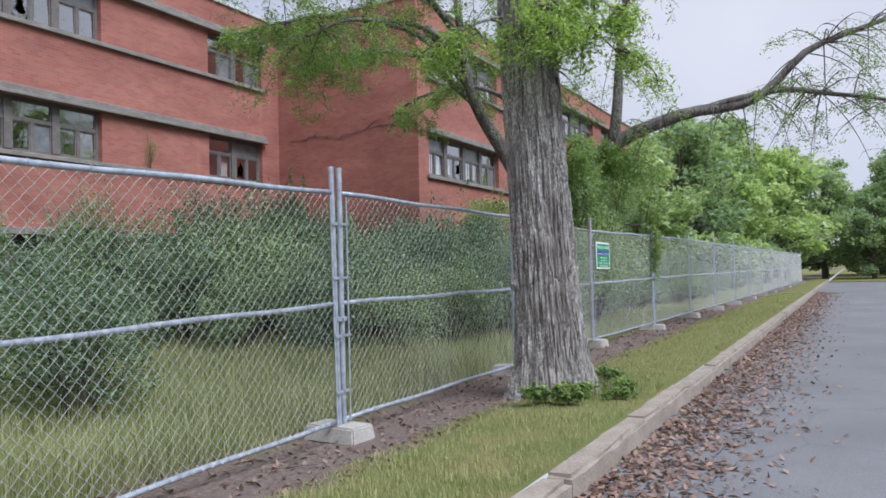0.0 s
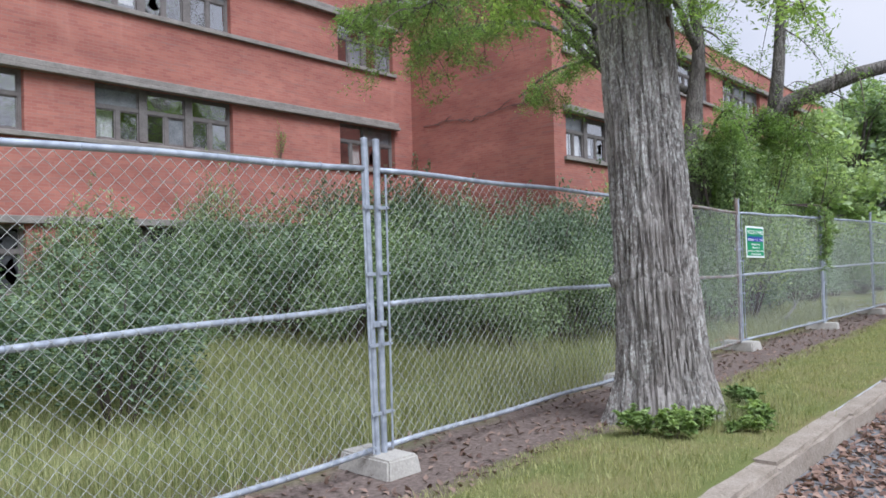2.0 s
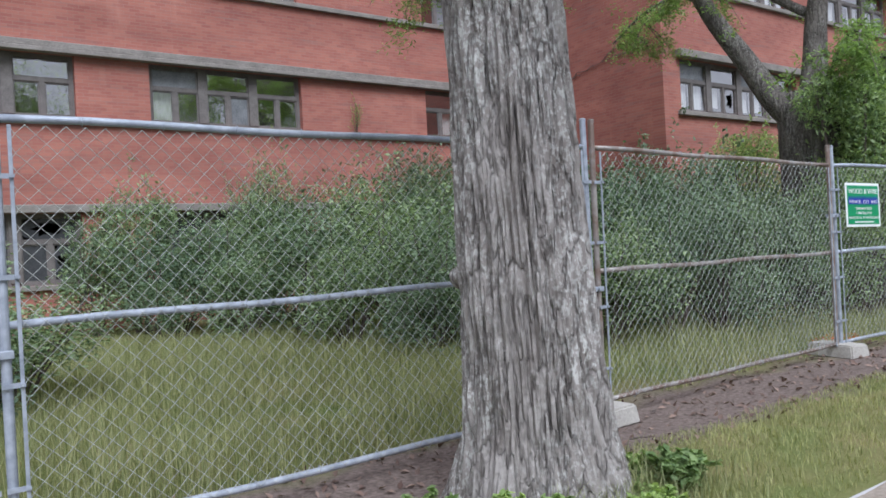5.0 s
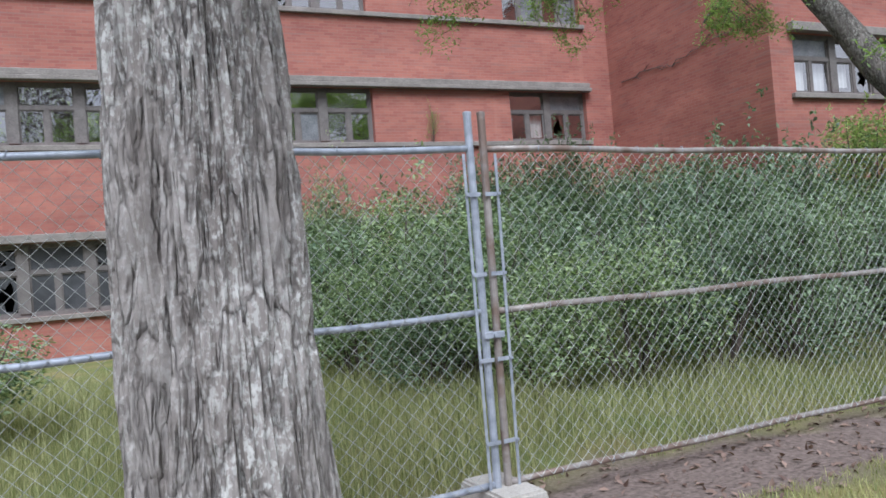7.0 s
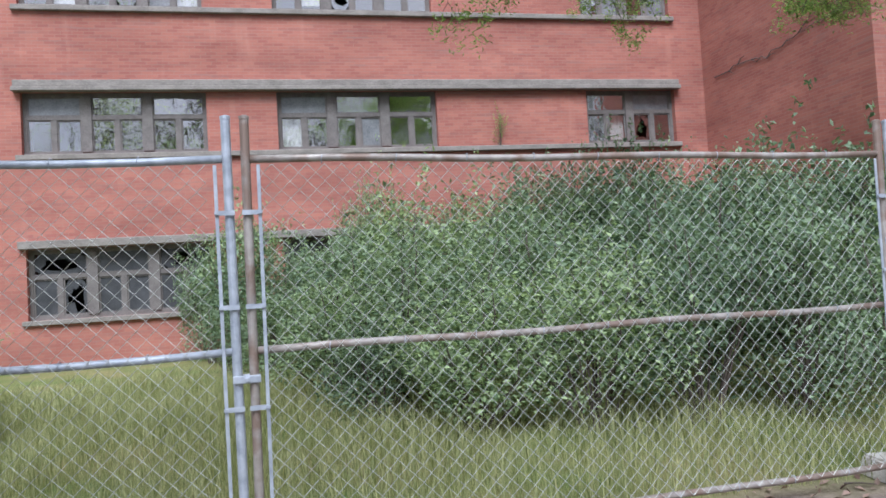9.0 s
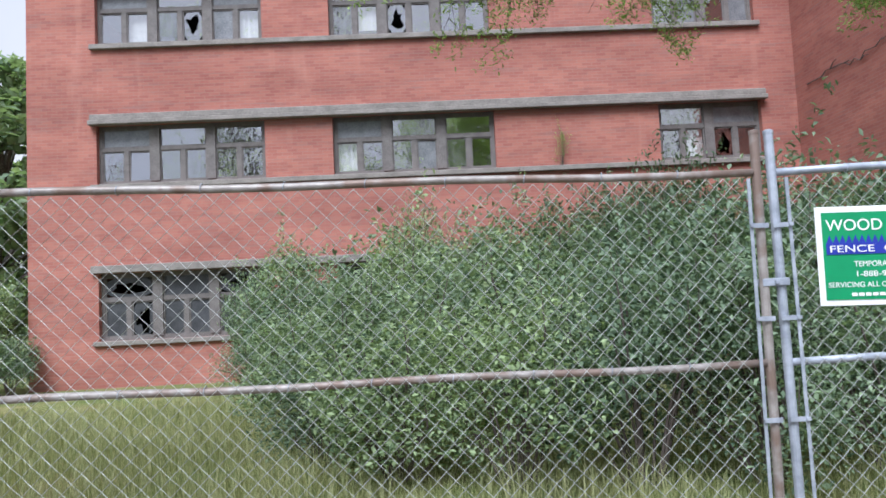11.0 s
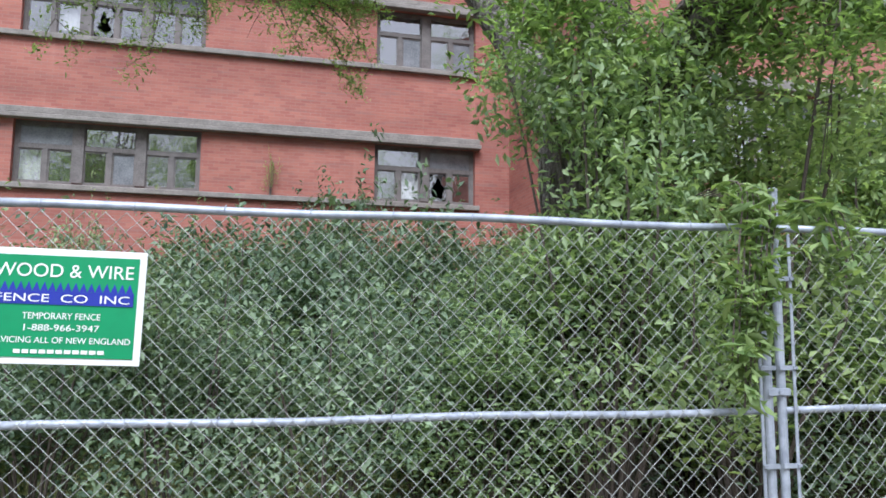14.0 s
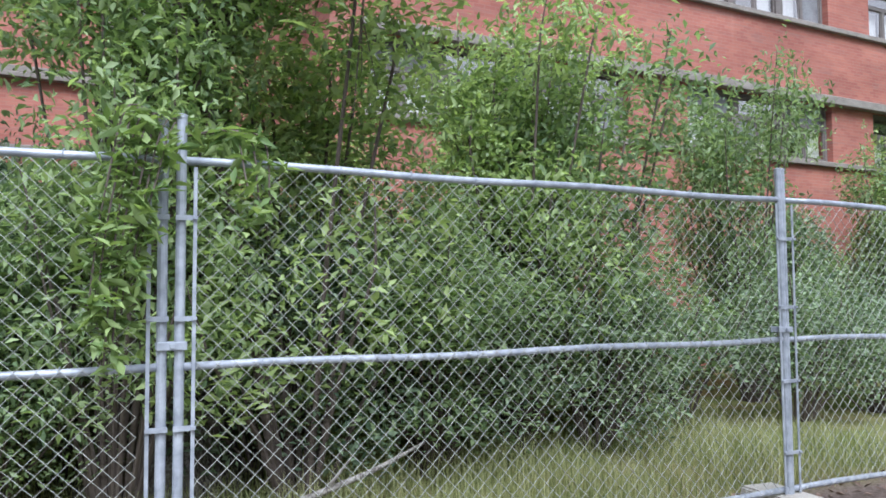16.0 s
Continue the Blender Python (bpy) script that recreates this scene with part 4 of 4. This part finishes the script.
def back_tree():
    t = tagged(empty("spreading_tree"), "spreading dark-barked tree with feathery leaves behind the fence", "tree")
    prof = [(-0.1, 0.62), (0.2, 0.5), (0.8, 0.43), (1.8, 0.41), (2.6, 0.44), (3.1, 0.42), (3.35, 0.3)]
    v, f = furrowed_trunk(16.1, 5.7, prof, 90, 80, 8.0, 0.03, (0.0, 0.0))
    geo("trunk", v, f, M_BARK2, t, smooth=False)
    rng = np.random.default_rng(9)
    B = (16.1, 5.7, 2.8)
    lines = []
    # big limb over the road
    lines.append(limb([B, (16.5, 4.9, 3.45), (16.85, 3.95, 4.15), (17.25, 2.8, 4.62), (17.8, 1.3, 4.9), (18.2, 0.2, 5.9), (18.8, -1.4, 6.5)], 0.25, 0.05, t, M_BARK2, n=22, seed=1))
    lines.append(limb([(17.25, 2.8, 4.6), (17.9, 1.0, 5.0), (18.6, -0.4, 4.9), (19.2, -2.0, 4.6)], 0.10, 0.03, t, M_BARK2, seed=2))
    # upright from the big limb
    lines.append(limb([(16.75, 4.2, 4.0), (16.72, 4.1, 4.9), (16.77, 4.0, 6.0), (16.9, 3.8, 7.6), (17.2, 3.3, 9.2)], 0.15, 0.05, t, M_BARK2, seed=3))
    # western limb
    lines.append(limb([B, (15.92, 6.15, 3.3), (15.72, 6.5, 4.05), (15.35, 6.9, 4.85), (15.05, 7.1, 6.0), (14.95, 7.2, 7.6)], 0.26, 0.08, t, M_BARK2, seed=4))
    # middle leader
    lines.append(limb([B, (16.2, 5.6, 4.2), (16.3, 5.5, 5.6), (16.2, 5.7, 8.0)], 0.24, 0.08, t, M_BARK2, seed=5))
    # boughs reaching to the building
    lines.append(limb([(15.2, 7.0, 5.4), (14.2, 8.0, 6.6), (12.9, 9.6, 6.8), (12.0, 11.0, 6.4)], 0.10, 0.02, t, M_BARK2, "bough", seed=6))
    lines.append(limb([(15.3, 6.95, 5.0), (15.1, 8.4, 6.3), (14.5, 10.2, 6.5), (14.0, 11.5, 6.1)], 0.09, 0.02, t, M_BARK2, "bough", seed=7))
    lines.append(limb([(16.2, 5.7, 4.6), (16.9, 7.6, 5.8), (17.2, 9.4, 5.9), (17.2, 10.5, 5.4)], 0.08, 0.02, t, M_BARK2, "bough", seed=8))
    lines.append(limb([(15.02, 7.12, 6.4), (13.8, 7.6, 7.4), (12.0, 8.4, 7.6), (10.6, 9.0, 6.9)], 0.10, 0.02, t, M_BARK2, "bough", seed=9))
    lines.append(limb([(15.08, 7.08, 5.9), (13.6, 7.2, 6.3), (12.0, 7.9, 6.2), (11.0, 8.6, 5.6)], 0.08, 0.02, t, M_BARK2, "bough", seed=10))
    lines.append(limb([(16.3, 5.5, 5.4), (15.0, 5.6, 6.5), (13.4, 6.0, 7.3), (12.0, 6.4, 7.2)], 0.09, 0.02, t, M_BARK2, "bough", seed=11))
    # leafy low boughs before the trunk
    lines.append(limb([(16.2, 5.4, 3.1), (16.3, 4.7, 3.7), (16.8, 4.2, 3.9), (17.5, 3.9, 3.6)], 0.05, 0.012, t, M_BARK2, "bough", seed=12))
    lines.append(limb([(16.0, 5.4, 3.2), (15.6, 4.9, 3.8), (15.3, 4.5, 3.9), (14.9, 4.3, 3.6)], 0.05, 0.012, t, M_BARK2, "bough", seed=13))
    tw, seats = [], []
    plan = {0: (30, 1.4, 0.4), 1: (24, 1.3, 0.3), 2: (26, 1.6, 0.45), 3: (12, 1.2, 0.75), 4: (14, 1.4, 0.6), 5: (26, 0.9, 0.45), 6: (26, 0.8, 0.5), 7: (18, 0.8, 0.5), 8: (26, 1.2, 0.4), 9: (22, 1.1, 0.45), 10: (14, 1.1, 0.5), 11: (26, 0.7, 0.3), 12: (14, 0.6, 0.3)}
    for i, (n, L, st) in plan.items():
        a, b = twigs_from(lines[i], rng, n, L, 0.8, st)
        tw += a
        keep = {0: 0.4, 1: 0.35, 2: 0.4}.get(i, 0.8)
        seats += [s for s in b if rng.random() < keep]
    sv, sf = joined(tw)
    geo("branchwork", sv, sf, M_TWIG, t)
    sprays(seats, rng, 23, 0.07, 0.024, 0.34, 0.6, M_LEAF_LOCUST, t)
    # bare dead twigs
    dead = []
    for i in (0, 1, 8, 5):
        a, _ = twigs_from(lines[i], rng, 16, 1.3, 1.1, 0.4)
        dead += a
    sv, sf = joined(dead)
    tagged(geo("deadwood", sv, sf, M_TWIG, t, "bare hanging twigs"), kind="stuff")


front_tree()
back_tree()


def far_tree_proto(seed, n):
    """A leafy tree 8 m high with limbs and an uneven crown."""
    rng = np.random.default_rng(seed)
    t = empty("broadleaf_tree")
    v, f = tube(smooth_line([(0, 0, -0.2), (0.1, 0.05, 1.5), (-0.05, 0.1, 3.5), (0.1, 0, 6.0)], 12), [0.24 - 0.015 * i for i in range(13)], 9)
    geo("trunk", v, f, M_BARK2, t, smooth=True)
    pieces, pts = [], []
    for i in range(44):
        a, z = rng.uniform(0, 6.28), rng.uniform(0.6, 7.2)
        r = (2.9 - 0.075 * (z - 3.4) ** 2) * rng.uniform(0.45, 1.05)
        e = np.array([r * math.cos(a), r * math.sin(a), z + rng.uniform(-0.2, 0.6)])
        pieces.append(tube([(0, 0, z * 0.6 + 0.4), tuple(e * [0.5, 0.5, 0.95]), tuple(e)], [0.07, 0.04, 0.01], 5))
        m = n // 44
        d = rng.normal(size=(m, 3))
        d /= np.linalg.norm(d, axis=1)[:, None]
        rr = rng.uniform(0.6, 1.2) * rng.random(m) ** 0.45
        pts.append(e + d * rr[:, None] * [1, 1, 0.6])
    sv, sf = joined(pieces)
    geo("limbs", sv, sf, M_BARK2, t)
    vv, tt = leaf_arrays(np.concatenate(pts), rng, 0.32, 0.16, 0.5)
    cr = new("crown", tri_mesh("crown", vv, tt, M_LEAF_FAR))
    cr.parent = t
    return t


def plant_far_trees():
    rng = random.Random(8)
    trees = Planter([far_tree_proto(s, 8000) for s in (1, 2, 3)], "leafy green broadleaf tree in the distance", "tree", "distant trees")
    spots = [(33, 7.8, 0.9), (38, 7.2, 1.0), (43, 8.0, 1.2), (49, 6.5, 1.25), (55, 8.5, 1.4), (60, 5, 1.2), (64, 9, 1.6), (70, 1.5, 1.1), (72, -5, 1.15), (74, -12, 1.2), (76, -20, 1.25), (80, 6, 1.4), (84, -2, 1.4), (88, -10, 1.5), (66, 4, 1.0), (69, -2, 0.95), (71, -9, 1.0), (58, 10, 1.2), (92, 2, 1.7), (95, -6, 1.7), (66, -28, 1.3), (72, -34, 1.4)]
    spots += [(-1.5, 22, 1.2), (0.2, 27, 1.3), (-5.5, 19, 1.2), (-10, 24, 1.4)]
    spots += [(-16 + 9.5 * i, -36 + (i % 3) * 2.5, 0.65 + 0.2 * ((i * 7) % 3)) for i in range(9)]
    airy = Planter([far_tree_proto(s, 330) for s in (4, 5)], "almost bare tree beyond the road", "tree", "roadside trees")
    for i in range(10):
        k = 1.35 + 0.22 * ((i * 5) % 4)
        airy.put(scaled(-20 + 8.0 * i, -25 - 2.0 * (i % 3), rng.uniform(0, 360), k, k, k * 1.15, -0.17))
    for x, y, s in spots:
        trees.put(scaled(x, y, rng.uniform(0, 360), s, s, s * rng.uniform(0.92, 1.08), -0.18 if y < 1 else -0.11))


plant_far_trees()


def blades(name, n, area, h0, h1, mat, label, seed, skip=None, spot=None):
    """Curved grass blades as one mesh."""
    rng = np.random.default_rng(seed)
    x = area[0] + (area[1] - area[0]) * rng.random(n) ** 1.25
    y = rng.uniform(area[2], area[3], n)
    if spot:
        x, y = rng.normal(spot[0], spot[2], n), spot[1] + 0.7 * rng.normal(0, spot[2], n)
    clump = np.array([noise.noise(Vector((a * 0.9, b * 0.9, seed))) for a, b in zip(x, y)])
    keep = clump > (-0.28 if skip is None else skip)
    x, y, clump = x[keep], y[keep], clump[keep]
    n = len(x)
    z = np.array([ground_height(a, b) for a, b in zip(x, y)]) - 0.01
    h = rng.uniform(h0, h1, n) * (0.8 + 0.5 * clump)
    a = rng.uniform(0, 2 * math.pi, n)
    bend = rng.uniform(0.15, 0.9, n) * h
    w = rng.uniform(0.0011, 0.0026, n) * (1 + h)
    s = np.stack([-np.sin(a), np.cos(a), 0 * a], 1) * w[:, None]
    d = np.stack([np.cos(a), np.sin(a), 0 * a], 1)
    b0 = np.stack([x, y, z], 1)
    m = b0 + d * (bend * 0.3)[:, None] + np.array([0, 0, 1]) * (h * 0.6)[:, None]
    tip = b0 + d * bend[:, None] + np.array([0, 0, 1]) * h[:, None]
    verts = np.stack([b0 - s, b0 + s, m + s * 0.7, m - s * 0.7, tip], 1).reshape(-1, 3)
    i = np.arange(n)[:, None] * 5
    tris = np.concatenate([i + [[0, 1, 2]], i + [[0, 2, 3]], i + [[3, 2, 4]]], 1).reshape(-1, 3)
    tagged(new(name, tri_mesh(name, verts, tris, mat)), label, "grass", kind="stuff")


blades("lawn_grass", 85000, (1.5, 34, 1.23, 2.6), 0.025, 0.085, M_BLADE_LAWN, "short patchy yellow-green lawn beside the kerb", 1, -0.7)
blades("meadow_grass", 155000, (2.0, 22, 3.55, 11.5), 0.12, 0.42, M_BLADE_TALL, "tall pale meadow grass behind the fence", 2, -0.5)
blades("weeds_by_trunk", 1600, (6.55, 7.9, 1.45, 2.1), 0.08, 0.26, M_BLADE_LAWN, "green weeds at the foot of the tree", 3, -0.9, (7.15, 1.75, 0.28))


def litter():
    rng = np.random.default_rng(6)
    n = 13000
    x = 1.5 + 38 * rng.random(n) ** 1.5
    y = 1.02 - np.abs(rng.normal(0, 0.42, n))
    c = np.stack([x, y, -0.143 + 0.012 * rng.random(n)], 1)
    v, t = leaf_arrays(c, rng, 0.06, 0.03, 1.2, 0, 0.6)
    v[:, 2] = np.maximum(v[:, 2], -0.147)
    tagged(new("leaf_litter", tri_mesh("leaf_litter", v, t, M_LITTER)), "brown dead leaves lying in the gutter", "leaves", kind="stuff")
    n = 3200
    c = np.stack([rng.uniform(1, 26, n), rng.uniform(2.35, 3.7, n), np.zeros(n)], 1)
    c[:, 2] = [ground_height(a, b) + 0.012 for a, b in c[:, :2]]
    v, t = leaf_arrays(c, rng, 0.055, 0.025, 1.4, 0, 0.6)
    tagged(new("fence_litter", tri_mesh("fence_litter", v, t, M_LITTER)), "dry leaves and chips on bare earth", "leaves", kind="stuff")
    sticks = []
    for i in range(60):
        x, y = rng.uniform(3, 22), rng.choice([rng.uniform(0.2, 0.95), rng.uniform(2.6, 3.6)])
        z = -0.14 if y < 1 else ground_height(x, y) + 0.01
        a, L = rng.uniform(0, 6.28), rng.uniform(0.06, 0.3)
        sticks.append(tube([(x, y, z), (x + L * 0.5 * math.cos(a), y + L * 0.5 * math.sin(a), z + 0.012), (x + L * math.cos(a + 0.3), y + L * math.sin(a + 0.3), z)], [0.006, 0.005, 0.003], 5))
    v, f = joined(sticks)
    tagged(geo("sticks", v, f, M_TWIG), "small dead sticks on the ground", "sticks", kind="stuff")


litter()


def vine():
    t = tagged(empty("vine"), "bright green vine hanging over the fence posts", "vine")
    rng = np.random.default_rng(12)
    pieces, seats = [], []
    for k in range(7):
        x = 15.60 + 0.03 * k
        z1 = 0.98 + 0.09 * abs(k - 2) + rng.uniform(0, 0.15)
        ln = smooth_line([(x + 0.3, 3.9, 2.15), (x + 0.08, 3.2, 2.08 - 0.01 * k), (x, 3.10, 1.75), (x - 0.04, 3.09, (z1 + 1.75) / 2), (x - 0.06, 3.10, z1)], 16)
        pieces.append(tube(ln, 0.004, 4))
        seats += ln[3:]
    for k in range(3):
        ln = smooth_line([(15.9, 3.4, 2.0), (16.1 + 0.06 * k, 3.2, 2.0), (16.15 + 0.05 * k, 3.1, 1.75 - 0.05 * k)], 8)
        pieces.append(tube(ln, 0.004, 4))
        seats += ln
    v, f = joined(pieces)
    geo("branchwork", v, f, M_TWIG, t)
    sprays(seats, rng, 7, 0.10, 0.03, 0.12, 0.9, M_LEAF_VINE, t)


vine()


def fallen_branch():
    b = tagged(empty("fallen_branch"), "pale dead branch lying behind the fence", "branch")
    ln = smooth_line([(16.3, 4.0, 0.03), (16.7, 4.0, 0.16), (17.1, 4.05, 0.26), (17.5, 4.2, 0.36)], 12)
    v, f = tube(ln, [0.03 - 0.0018 * i for i in range(13)], 7)
    geo("stem", v, f, M_BARK1, b, smooth=True)
    for v, f in (tube([ln[5], ln[5] + Vector((0.12, -0.1, 0.2))], [0.012, 0.004], 5), tube([ln[8], ln[8] + Vector((0.2, 0.1, 0.02))], [0.01, 0.004], 5)):
        geo("shoot", v, f, M_BARK1, b)


fallen_branch()


def orange_scrap():
    rng = random.Random(3)
    pieces = []
    for i in range(7):
        y = 3.72 + i * 0.05
        pieces.append(tube([(12.75 + j * 0.09, y + rng.uniform(-0.015, 0.015), ground_height(12.9, 3.8) + 0.03 + rng.uniform(0, 0.04)) for j in range(7)], 0.007, 4))
    for j in range(7):
        x = 12.75 + j * 0.09
        pieces.append(tube([(x + rng.uniform(-0.015, 0.015), 3.72 + i * 0.05, ground_height(12.9, 3.8) + 0.035 + rng.uniform(0, 0.04)) for i in range(7)], 0.007, 4))
    v, f = joined(pieces)
    tagged(geo("plastic_netting", v, f, M_ORANGE), "crumpled scrap of orange plastic barrier netting", "netting")


orange_scrap()


def wall_creeper():
    """A dead creeper stem across the blank side wall."""
    c = tagged(empty("dead_creeper"), "thin dead creeper stem clinging to the brick wall", "creeper")
    rng = np.random.default_rng(17)
    ln = smooth_line([(18.895, 15.3, 5.52), (18.895, 14.4, 5.62), (18.895, 13.4, 5.5), (18.895, 12.4, 5.62), (18.895, 11.5, 5.7), (18.895, 10.9, 5.9)], 30)
    for q in ln:
        q.z += rng.normal() * 0.03
    v, f = tube(ln, [0.013 - 0.0003 * i for i in range(31)], 6)
    geo("stem", v, f, M_TWIG, c)
    for k in range(9):
        q = ln[3 + 3 * k]
        e = Vector((-0.01, rng.uniform(-0.6, -0.1), rng.uniform(-0.25, 0.3)))
        v, f = tube([q, q + e * 0.5 + Vector((0, 0, 0.04)), q + e], [0.014, 0.010, 0.004], 5)
        geo("shoot", v, f, M_TWIG, c)


wall_creeper()
